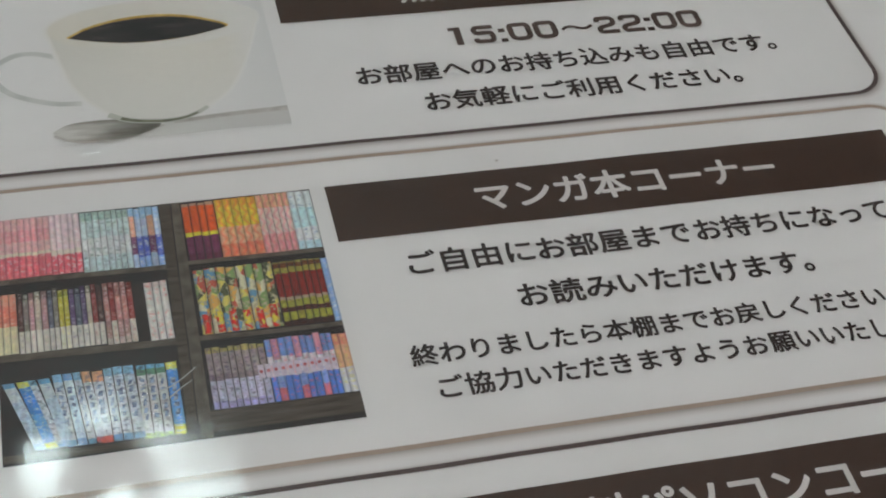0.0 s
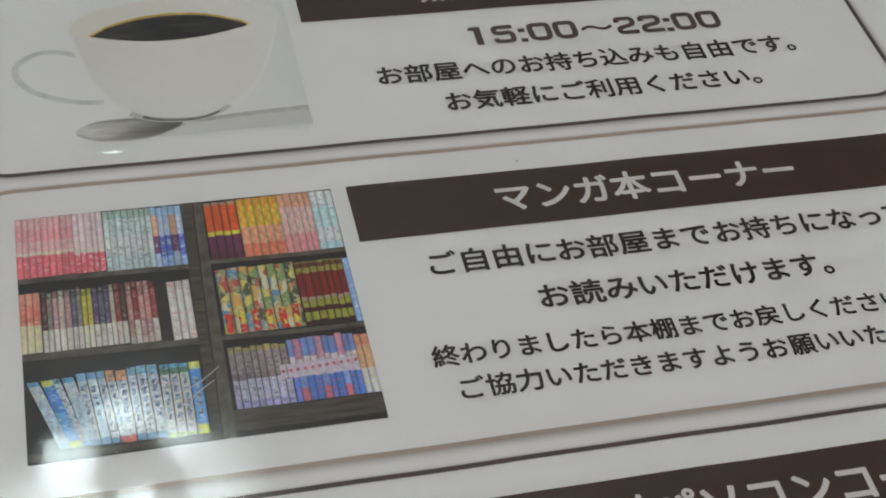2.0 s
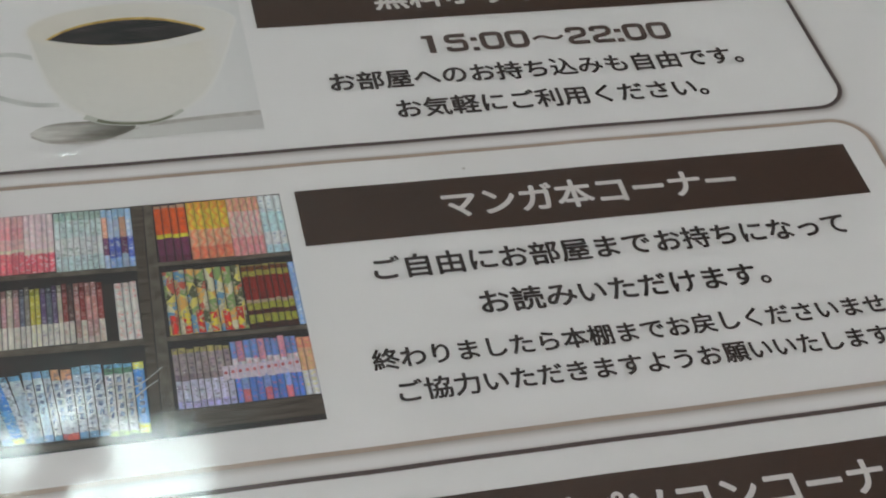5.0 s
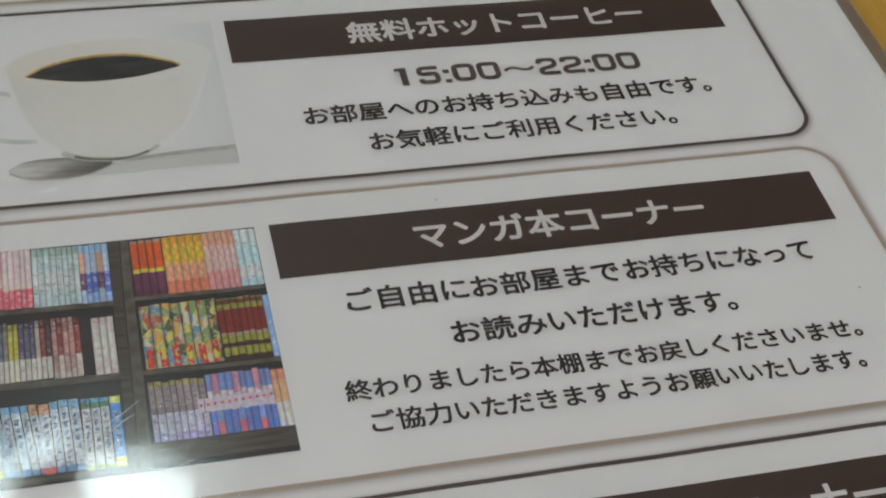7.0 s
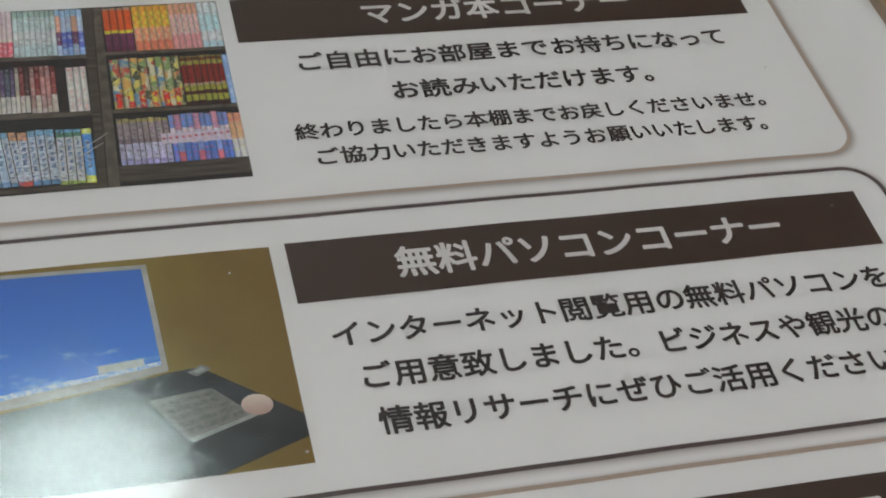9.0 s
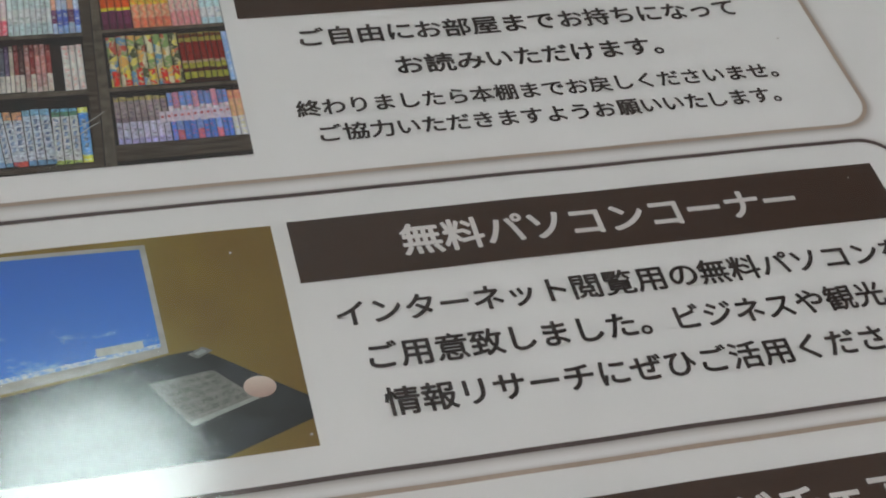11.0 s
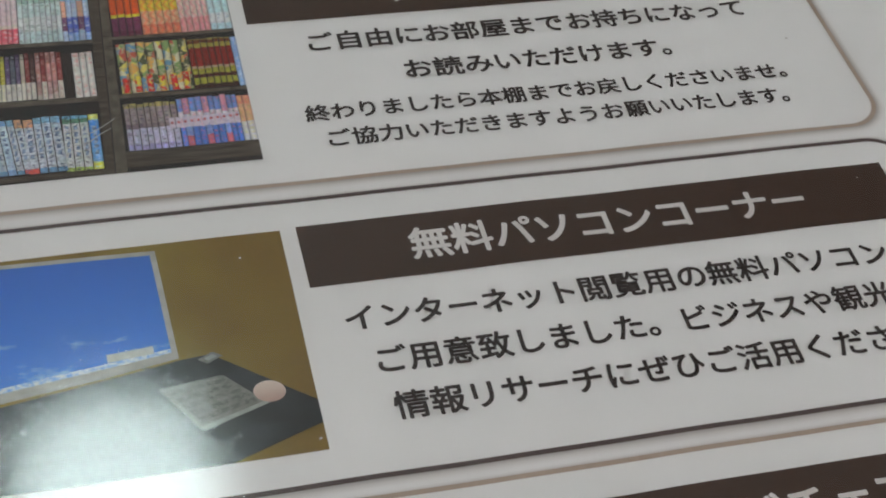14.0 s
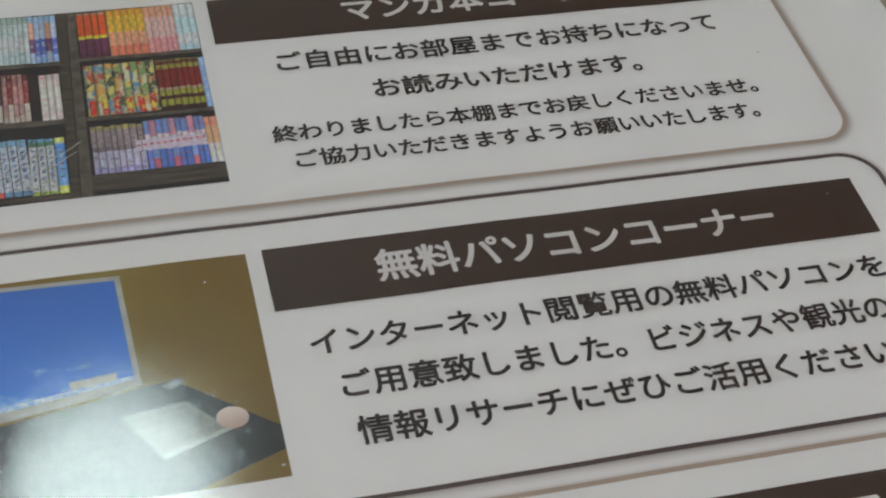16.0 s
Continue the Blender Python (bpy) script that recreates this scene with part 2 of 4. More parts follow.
def stroke(points, width, level):
    """A printed brush line of even or tapering width."""
    pts = smooth_line(points)
    bm = bmesh.new()
    z = level * 0.00002
    last = None
    for i, (x, y) in enumerate(pts):
        a, b = pts[max(0, i - 1)], pts[min(len(pts) - 1, i + 1)]
        d = Vector((b[0] - a[0], b[1] - a[1])).normalized()
        w = (width if not isinstance(width, tuple) else width[0] + (width[1] - width[0]) * i / (len(pts) - 1)) / 2
        pair = [bm.verts.new(((x - d.y * w) * U, (y + d.x * w) * U, z)), bm.verts.new(((x + d.y * w) * U, (y - d.x * w) * U, z))]
        if last:
            bm.faces.new((last[0], last[1], pair[1], pair[0]))
        last = pair
    bmesh.ops.recalc_face_normals(bm, faces=bm.faces[:])
    if bm.faces[:][0].normal.z < 0:
        bmesh.ops.reverse_faces(bm, faces=bm.faces[:])
    return bm


def glyphs(words):
    """Points and faces of some words in the built-in font, one unit to the em."""
    cu = bpy.data.curves.new("lettering", "FONT")
    cu.body, cu.size, cu.resolution_u = words, 1.0, 4
    ob = new("lettering", cu)
    bpy.context.view_layer.update()
    me = bpy.data.meshes.new_from_object(ob.evaluated_get(bpy.context.evaluated_depsgraph_get()))
    bpy.data.objects.remove(ob)
    points, faces = [(v.co.x, v.co.y) for v in me.vertices], [list(f.vertices) for f in me.polygons]
    bpy.data.meshes.remove(me)
    return points, faces


def lettering(chunks, em, mid, level, weight):
    """A printed line: each chunk of words has its ink from x0 to x1; mid is the height of the line's middle, weight thickens the strokes."""
    verts, faces = [], []
    for words, x0, x1 in chunks:
        points, polys = glyphs(words)
        lo, hi = min(p[0] for p in points), max(p[0] for p in points)
        sx = (x1 - x0 - 2 * weight) / (hi - lo)
        for k, (i, j) in enumerate(((0, 0), (-1, 0), (1, 0), (0, -1), (0, 1), (-0.7, -0.7), (0.7, 0.7), (-0.7, 0.7), (0.7, -0.7))):
            z = level * 0.00002 + k * 0.0000012
            first = len(verts)
            placed = [warp(x0 + weight + (x - lo) * sx + i * weight, mid + (y - 0.38) * em + j * weight) for x, y in points]
            verts += [(x * U, y * U, z) for x, y in placed]
            faces += [[first + v for v in f] for f in polys]
    made = bpy.data.meshes.new("lettering")
    made.from_pydata(verts, [], faces)
    bm = bmesh.new()
    bm.from_mesh(made)
    bpy.data.meshes.remove(made)
    return bm


def corners(points, r, k=6):
    """A polyline with its inner corners rounded."""
    out = [points[0]]
    for a, b, c in zip(points, points[1:], points[2:]):
        pa, pb, pc = Vector(a), Vector(b), Vector(c)
        ra = min(r, (pa - pb).length * 0.49, (pc - pb).length * 0.49)
        s, e = pb + (pa - pb).normalized() * ra, pb + (pc - pb).normalized() * ra
        for i in range(k + 1):
            t = i / k
            q = s * (1 - t) ** 2 + pb * 2 * t * (1 - t) + e * t * t
            out.append((q.x, q.y))
    out.append(points[-1])
    return out


def band(points, level, wide, bm):
    """Adds a line of even width to bm."""
    z = level * 0.00002
    last = None
    for i, (x, y) in enumerate(points):
        a, b = Vector(points[max(0, i - 1)]), Vector(points[min(len(points) - 1, i + 1)])
        d = (b - a).normalized()
        pair = [bm.verts.new(((x - d.y * wide / 2) * U, (y + d.x * wide / 2) * U, z)), bm.verts.new(((x + d.y * wide / 2) * U, (y - d.x * wide / 2) * U, z))]
        if last:
            f = bm.faces.new((last[0], last[1], pair[1], pair[0]))
            f.normal_update()
            if f.normal.z < 0:
                f.normal_flip()
        last = pair


def opening_hours(level):
    """The figures 15:00 to 22:00 in a wide, square-shouldered face."""
    bm = bmesh.new()
    lo, hi, w = 49.35, 54.95, 1.18
    c, b, t = (lo + hi) / 2, lo + w / 2, hi - w / 2

    def tilt(points, x):
        return [(px, py - (x - 60.0) * 0.009) for px, py in points]

    def zero(x0, x1):
        band(tilt(corners([((x0 + x1) / 2, t), (x1 - 0.65, t), (x1 - 0.65, b), (x0 + 0.65, b), (x0 + 0.65, t), ((x0 + x1) / 2, t)], 1.5), x0), level, 1.22, bm)

    def two(x0, x1):
        band(tilt(corners([(x0 + 0.6, hi - 1.75), (x0 + 0.6, t), (x1 - 0.65, t), (x1 - 0.65, c + 0.15), (x0 + 0.65, c - 0.75), (x0 + 0.65, b), (x1, b)], 1.0), x0), level, 1.15, bm)

    def five(x0, x1):
        band(tilt(corners([(x1 - 0.2, t), (x0 + 0.6, t), (x0 + 0.55, c + 0.35), (x1 - 0.65, c + 0.45), (x1 - 0.65, b), (x0 + 0.6, b), (x0 + 0.6, lo + 1.6)], 0.9), x0), level, 1.15, bm)

    def colon(x0, x1):
        for y in (lo + 0.5, hi - 2.0):
            band(tilt([(x0, y), (x1, y)], x0), level, 1.15, bm)

    band(tilt([(32.7, t + 0.05), (35.2, t + 0.05)], 34), level, 1.0, bm)
    band(tilt([(34.45, hi), (34.35, lo)], 34), level + 0.1, 1.45, bm)
    five(37.3, 42.1)
    colon(42.85, 44.2)
    zero(44.75, 49.8)
    zero(50.2, 55.2)
    band(tilt(smooth_line([(56.1, 51.7), (57.2, 52.45), (58.5, 52.5), (60.0, 51.8), (61.3, 51.7), (62.6, 52.5)]), 59), level, 0.75, bm)
    two(63.4, 68.0)
    two(68.7, 73.5)
    colon(74.05, 75.5)
    zero(75.9, 80.9)
    zero(81.3, 86.3)
    return bm


# ---- the room ----
X0, X1, Y0, Y1, H, T = -2.1, 2.3, -2.3, 2.7, 2.42, 0.12


def setting(name, bm, material, label, category):
    return tagged(new(name, mesh_of(name, bm, material)), label, category, kind="structure")


setting("ground", box(-40, -40, -0.5, 40, 40, -0.16), CONCRETE, "grey paved ground outside the building", "ground")
setting("floor", box(X0 - T, Y0 - T, -0.1, X1 + T, Y1 + T, 0), FLOOR_WOOD, "brown wooden floor of the lounge", "floor")
setting("ceiling", box(X0 - T, Y0 - T, H, X1 + T, Y1 + T, H + 0.1), CEILING_PAINT, "plain pale grey painted ceiling", "ceiling")
setting("wall_north", box(X0, Y1, 0, X1, Y1 + T, H), WALL_PAINT, "plain tan papered wall", "wall")
setting("wall_west", box(X0 - T, Y0 - T, 0, X0, Y1 + T, H), WALL_PAINT, "plain tan papered wall", "wall")
setting("wall_east", box(X1, Y0 - T, 0, X1 + T, Y1 + T, H), WALL_PAINT, "plain tan papered wall", "wall")
WX0, WX1, WZ0, WZ1 = -1.2, 1.2, 0.85, 2.15
bm = bmesh.new()
box(X0, Y0 - T, 0, WX0, Y0, H, bm=bm)
box(WX1, Y0 - T, 0, X1, Y0, H, bm=bm)
box(WX0, Y0 - T, 0, WX1, Y0, WZ0, bm=bm)
box(WX0, Y0 - T, WZ1, WX1, Y0, H, bm=bm)
setting("wall_south", bm, WALL_PAINT, "tan papered wall with a wide window opening", "wall")

# unseen window, added behind the camera as a place for the fill light
win = tagged(new("window_1"), "unseen added window, wide grey aluminium with two clear panes", "window", kind="structure")
win.location = (0, Y0 - 0.06, 0)
for a, b, c, d in ((WX0, WZ0, WX1, WZ0 + 0.05), (WX0, WZ1 - 0.05, WX1, WZ1), (WX0, WZ0 + 0.05, WX0 + 0.05, WZ1 - 0.05),
                   (WX1 - 0.05, WZ0 + 0.05, WX1, WZ1 - 0.05), (-0.03, WZ0 + 0.05, 0.03, WZ1 - 0.05)):
    part("window_frame", box(a, -0.03, b, c, 0.03, d, 0.004), FRAME_METAL, win)
for a, b in ((WX0 + 0.05, -0.03), (0.03, WX1 - 0.05)):
    p = part("pane", box(a, -0.004, WZ0 + 0.05, b, 0.004, WZ1 - 0.05), GLASS, win, "clear window glass")
    p.visible_shadow = False
# added area light that brightens the whole page from the opening
light = new("window_fill", bpy.data.lights.new("window_fill", "AREA"))
light.data.shape, light.data.size, light.data.size_y = "RECTANGLE", 2.2, 1.15
light.data.energy, light.data.color = FILL_POWER, (0.912, 0.93, 1.0)
light.matrix_world = look((0, Y0 - 0.01, 1.5), (0, 0, 1.3))

# round flush lamps on the ceiling
LAMP_R = 0.140
lamp = tagged(new("ceiling_lamp"), "round flush ceiling lamp with a milky glowing diffuser", "ceiling lamp", "ceiling lamps")
lamp.location = (-0.045, 1.045, H)
part("base_ring", lathe([(LAMP_R + 0.022, 0), (LAMP_R + 0.022, -0.03), (LAMP_R + 0.012, -0.038), (LAMP_R + 0.001, -0.038), (LAMP_R + 0.001, -0.002)]), WHITE_METAL, lamp, "white enamelled ring")
part("diffuser", lathe([(LAMP_R, -0.03), (LAMP_R, -0.042), (LAMP_R * 0.97, -0.056), (LAMP_R * 0.85, -0.07), (LAMP_R * 0.6, -0.08), (LAMP_R * 0.3, -0.085), (0.002, -0.086)]), GLOW, lamp)
# unseen second lamp, added behind the camera to raise the light level
copy_thing(lamp, pose(1.45, -1.1, H))

# ---- the table ----
table = tagged(new("table"), "honey-brown wooden table with a rounded top edge", "table")
table.location = (0.05, 0.02, 0)
part("tabletop", box(-0.6, -0.4, TABLE_Z - 0.03, 0.6, 0.4, TABLE_Z, 0.006), TABLE_WOOD, table)
for sx in (-1, 1):
    for sy in (-1, 1):
        part("leg", box(sx * 0.54 - 0.03, sy * 0.34 - 0.03, 0, sx * 0.54 + 0.03, sy * 0.34 + 0.03, TABLE_Z - 0.03, 0.005), LEG_WOOD, table)
for s in (-1, 1):
    part("apron", box(-0.51, s * 0.34 - 0.011, TABLE_Z - 0.11, 0.51, s * 0.34 + 0.011, TABLE_Z - 0.03, 0.002), TABLE_WOOD, table)
    part("apron", box(s * 0.54 - 0.011, -0.31, TABLE_Z - 0.11, s * 0.54 + 0.011, 0.31, TABLE_Z - 0.03, 0.002), TABLE_WOOD, table)

# ---- the laminated notice ----
PL, PR, PB, PT = -87.0, 140.0, -190.0, 131.0        # edges of the A4 card
notice = tagged(new("laminated_notice"), "white laminated paper notice with four framed panels lying on the table", "notice")
notice.location = (0, 0, TABLE_Z + 0.0005)
part("card", box(PL * U, PB * U, -0.00032, PR * U, PT * U, 0.0), PAPER, notice, "white printed card")


def film_sheet():
    """The film: over the card a little above the print, sealed down to the table along its rim."""
    bm = bmesh.new()
    rim = 3.7
    xs = [PL - rim, PL - 0.9] + [PL + (PR - PL) * i / 24 for i in range(25)] + [PR + 0.9, PR + rim]
    ys = [PB - rim, PB - 0.9] + [PB + (PT - PB) * i / 32 for i in range(33)] + [PT + 0.9, PT + rim]
    rows = []
    for y in ys:
        row = []
        for x in xs:
            out = max(PL - x, x - PR, PB - y, y - PT, 0)
            z = 0.00042 - 0.0006 * min(1.0, out / 0.9)
            row.append(bm.verts.new((x * U, y * U, z)))
        rows.append(row)
    for a, b in zip(rows, rows[1:]):
        for i in range(len(a) - 1):
            bm.faces.new((a[i], a[i + 1], b[i + 1], b[i])).smooth = True
    return bm


part("laminate_film", film_sheet(), FILM, notice, "glossy clear plastic film with slight waves")
edge_mat = tinted("milky_film_edge", (0.27, 0.20, 0.14, 1), 0.3, 0.08, 400)
for a, b, c, d in ((PL - 3.7, PB - 3.7, PR + 3.7, PB), (PL - 3.7, PT, PR + 3.7, PT + 3.7), (PL - 3.7, PB, PL, PT), (PR, PB, PR + 3.7, PT)):
    part("film_border", box(a * U, b * U, -0.00045, c * U, d * U, -0.00030), edge_mat, notice, "clear sealed border of the film, tinted by the wood below")

BAR0, BAR1, PHL, PHR = 0.0, 110.0, -57.2, -2.76      # header bars and photographs, left and right
BOX0, BOX1 = -64.2, 116.5                           # panel frames


def soft_edge_ink(y0, y1):
    """Printed soft rim of a frame, fading with the distance from the frame's rounded outline."""
    n = Net("soft_frame_rim_ink", 0.55)
    cx, cy = (BOX0 + BOX1) / 2 + 0.35, (y0 + y1) / 2 - 0.35
    q = []
    for k, c, h in (("X", cx, (BOX1 - BOX0) / 2 - 7.0), ("Y", cy, (y1 - y0) / 2 - 7.0)):
        q.append(n.math("MAXIMUM", n.math("SUBTRACT", n.math("ABSOLUTE", n.math("SUBTRACT", n.axis(k), c * U)), h * U), 0.0))
    d = n.math("SUBTRACT", n.math("SQRT", n.math("ADD", n.math("MULTIPLY", q[0], q[0]), n.math("MULTIPLY", q[1], q[1]))), 7.0 * U)
    return n.done(n.ramp(n.span(d, 0.2 * U, 1.45 * U), [(0.0, ink(140, 137, 134)), (0.45, ink(164, 162, 160)), (1.0, ink(179, 178, 177))]))


def panel(y0, y1, line, label, bar=None, title=None, lines=()):
    """A framed panel: a rounded frame with a soft printed rim, a dark header bar and lines of words."""
    frame_ob = part("panel_frame", ring(rounded(BOX0 - 0.45, y0 - 0.45, BOX1 + 0.45, y1 + 0.45, 7.4), rounded(BOX0 + 0.45, y0 + 0.45, BOX1 - 0.45, y1 - 0.45, 6.6), 3), line, notice, label)
    part("soft_rim", ring(rounded(BOX0 - 1.2, y0 - 2.0, BOX1 + 2.0, y1 + 1.0, 8.4), rounded(BOX0, y0, BOX1, y1, 7.0), 1.5), soft_edge_ink(y0, y1), frame_ob)
    if bar:
        part("header_bar", rect(BAR0, bar[0], BAR1, bar[1], 4), BROWN_INK, frame_ob, "dark brown printed bar")
        part("title_words", lettering([title], 7.45, (bar[0] + bar[1]) / 2 + 0.08, 6, 0.19), WHITE_INK, frame_ob, "white title words")
    for chunks, em, mid in lines:
        part("text_line", lettering(chunks, em, mid, 5, 0.023 * em), BLACK_INK, frame_ob, "dark grey printed words")
    return frame_ob


panel(85.9, 122.0, TAUPE_LINE, "empty-looking taupe printed frame with rounded corners")
hours = panel(24.6, 81.9, DARK_LINE, "charcoal printed frame round the coffee offer", (60.85, 74.9), ("無料ホットコーヒー", 25.3, 92.4), (
    ([("お部屋へのお持ち込みも自由です。", 11.7, 99.2)], 5.73, 42.7),
    ([("お気軽にご利用ください。", 23.3, 88.1)], 5.73, 33.75)))
part("opening_hours", opening_hours(5), NUMBER_INK, hours, "bold figures 15:00 to 22:00")
panel(-44.2, 20.6, TAUPE_LINE, "taupe printed frame round the comic book offer", (0.0, 13.67), ("マンガ本コーナー", 26.4, 84.4), (
    ([("ご自由に", 10.7, 33.0), ("お部屋まで", 33.7, 62.2), ("お持ちになって", 63.2, 101.4)], 5.73, -6.95),
    ([("お読み", 27.6, 45.1), ("いただけます。", 45.7, 81.7)], 5.73, -17.0),
    ([("終わりましたら本棚までお戻しくださいませ。", 6.6, 102.6)], 4.72, -26.9),
    ([("ご協力", 9.6, 23.4), ("いただきますようお", 24.2, 66.3), ("願いいたします。", 66.7, 100.2)], 4.72, -33.9)))
panel(-106.7, -48.4, DARK_LINE, "charcoal printed frame round the computer offer", (-68.6, -54.65), ("無料パソコンコーナー", 18.4, 91.8), (
    ([("インターネット", 4.4, 43.4), ("閲覧用の", 44.4, 66.9), ("無料パソコンを", 67.2, 106.9)], 5.73, -76.2),
    ([("ご用意致しました。", 7.8, 55.2), ("ビジネスや観光の", 59.8, 103.6)], 5.73, -85.3),
    ([("情報リサーチにぜひご活用ください。", 8.5, 102.4)], 5.73, -94.5)))
panel(-171.5, -110.4, TAUPE_LINE, "taupe printed frame round the massage chair offer", (-130.4, -116.4), ("マッサージチェア", 25.4, 84.6))

# ---- printed photographs ----


def photo_ink(name, build, rough=0.5):
    n = Net(name, rough)
    col = build(n)
    grain = n.span(n.noise(900.0, 2.0), 0.3, 0.7, 0.975, 1.025)
    g = n.add("ShaderNodeCombineColor")
    for s in g.inputs[:3]:
        n.put(grain, s)
    return n.done(n.mix(1.0, col, g.outputs[0], "MULTIPLY"))


def shifted_noise(n, scale, detail=2.0, rough=0.5, vector=None):
    """Noise that differs from piece to piece."""
    t = n.add("ShaderNodeTexNoise")
    t.noise_dimensions = "4D"
    n.put(vector or n.where, t.inputs["Vector"])
    n.put(n.math("MULTIPLY", n.chance(), 40.0), t.inputs["W"])
    t.inputs["Scale"].default_value, t.inputs["Detail"].default_value, t.inputs["Roughness"].default_value = scale, detail, rough
    return t.outputs["Fac"]


def spine_ink(name, y0, y1, stops, marks=None, thr=0.56, vary=0.12, scale=1500.0, swirl=None):
    """Ink of a book's spine: bands along its height, small marks for its lettering, and some change from book to book."""
    def build(n):
        v = n.span(n.axis("Y"), y0 * U, y1 * U)
        v = n.math("ADD", v, n.math("MULTIPLY", n.math("SUBTRACT", shifted_noise(n, 500.0), 0.5), 0.07))
        col = n.ramp(v, stops, "CONSTANT")
        if swirl:
            # a scroll that winds down the spine
            wind = n.math("SINE", n.math("MULTIPLY", n.axis("Y"), 2 * math.pi / (2.9 * U)))
            g = n.add("ShaderNodeSeparateXYZ")
            n.put(n.add("ShaderNodeTexCoord").outputs["Generated"], g.inputs[0])
            side = n.math("SUBTRACT", n.math("MULTIPLY", g.outputs[0], 2.0), 1.0)
            far = n.math("ABSOLUTE", n.math("SUBTRACT", side, n.math("MULTIPLY", wind, 0.55)))
            col = n.mix(n.span(far, 0.1, 0.7, 0.45, 0.0), col, swirl)
        if marks:
            m = n.span(shifted_noise(n, scale * 1.35, 2.0, 0.6, n.stretched(0.8, 1.25, 1.0)), thr - 0.09, thr + 0.11, 0.0, 0.85)
            m = n.math("MULTIPLY", m, n.span(off_centre(n), 0.5, 0.85, 1.0, 0.0))
            col = n.mix(m, col, marks)
        tone = n.span(n.chance(), 0.0, 1.0, 1.0 - vary, 1.0 + vary)
        c = n.add("ShaderNodeCombineColor")
        for s in c.inputs[:3]:
            n.put(tone, s)
        col = n.mix(1.0, col, c.outputs[0], "MULTIPLY")
        # streaks along the spines and blotches of their cover pictures
        streak = n.span(n.noise(1.0, 2.0, 0.6, n.stretched(1900, 80, 1)), 0.3, 0.7, 0.80, 1.10)
        blot = n.span(shifted_noise(n, 1000.0, 2.0), 0.3, 0.7, 0.82, 1.12)
        b = n.add("ShaderNodeCombineColor")
        for s in b.inputs[:3]:
            n.put(n.math("MULTIPLY", n.math("MULTIPLY", streak, blot), n.span(off_centre(n), 0.35, 1.0, 1.08, 0.74)), s)
        col = n.mix(1.0, col, b.outputs[0], "MULTIPLY")
        hue = n.add("ShaderNodeTexNoise")
        hue.noise_dimensions = "4D"
        n.put(n.where, hue.inputs["Vector"])
        n.put(n.math("MULTIPLY", n.chance(), 70.0), hue.inputs["W"])
        hue.inputs["Scale"].default_value = 700.0
        return faded(n, n.mix(0.22, col, hue.outputs["Color"], "OVERLAY"), 1.0)
    return photo_ink(name, build)


def faded(n, col, amount=0.80):
    h = n.add("ShaderNodeHueSaturation")
    h.inputs["Saturation"].default_value = amount
    n.put(col, h.inputs["Color"])
    return h.outputs[0]


def off_centre(n):
    """How far a point lies from the middle of its spine: 0 in the middle, 1 at the edges."""
    g = n.add("ShaderNodeSeparateXYZ")
    n.put(n.add("ShaderNodeTexCoord").outputs["Generated"], g.inputs[0])
    return n.math("ABSOLUTE", n.math("SUBTRACT", n.math("MULTIPLY", g.outputs[0], 2.0), 1.0))


def patchwork_ink(name, stops, scale):
    """Spines with a lively picture on them."""
    def build(n):
        v = n.add("ShaderNodeTexVoronoi")
        n.put(n.stretched(1.2, 0.7, 1.0), v.inputs["Vector"])
        v.inputs["Scale"].default_value = scale
        s = n.add("ShaderNodeSeparateColor")
        n.put(v.outputs["Color"], s.inputs[0])
        f = n.math("FRACT", n.math("ADD", s.outputs[0], n.chance()))
        col = n.mix(n.span(shifted_noise(n, 1700.0), 0.54, 0.60), n.ramp(f, stops, "CONSTANT"), ink(150, 145, 120))
        shade = n.add("ShaderNodeCombineColor")
        for s in shade.inputs[:3]:
            n.put(n.span(off_centre(n), 0.35, 1.0, 1.04, 0.60), s)
        return faded(n, n.mix(1.0, col, shade.outputs[0], "MULTIPLY"), 1.0)
    return photo_ink(name, build)


rng = random.Random(7)
SHELF_DARK = photo_ink("photo_shelf_shadow", lambda n: n.mix(n.span(n.noise(300.0), 0.3, 0.7), ink(26, 22, 19), ink(42, 37, 32)))
SHELF_WOOD = photo_ink("photo_shelf_wood", lambda n: n.mix(n.span(n.noise(1.0, 3.0, 0.5, n.stretched(120, 1400, 1)), 0.3, 0.7), ink(48, 44, 39), ink(78, 72, 65)))
SHELF_EDGE = photo_ink("photo_shelf_edge", lambda n: n.mix(n.span(n.noise(500.0), 0.3, 0.7), ink(62, 58, 52), ink(92, 86, 78)))

shelf = part("bookshelf_photo", rect(PHL, -37.5, PHR, 13.6, 3), SHELF_DARK, notice, "printed photograph of a dark bookcase full of comic books")


def board(points, material, name="shelf_board"):
    part(name, poly(points, 6), material, shelf)


# the two uprights and the boards of the pictured bookcase
board([(-29.2, 13.6), (-27.3, 13.6), (-28.5, -37.5), (-30.0, -37.5)], SHELF_WOOD, "upright")
board([(-27.1, 13.6), (-25.6, 13.6), (-26.3, -37.5), (-28.3, -37.5)], SHELF_EDGE, "upright")
board([(PHL, -0.2), (-29.4, -0.9), (-29.4, -1.9), (PHL, -1.3)], SHELF_EDGE)
board([(PHL, -16.2), (-29.7, -17.0), (-29.7, -18.4), (PHL, -17.6)], SHELF_EDGE)
board([(PHL, -35.6), (-30.0, -36.2), (-30.0, -37.4), (PHL, -37.0)], SHELF_WOOD)
board([(-25.8, -0.5), (PHR, -0.8), (PHR, -1.7), (-25.8, -1.4)], SHELF_EDGE)
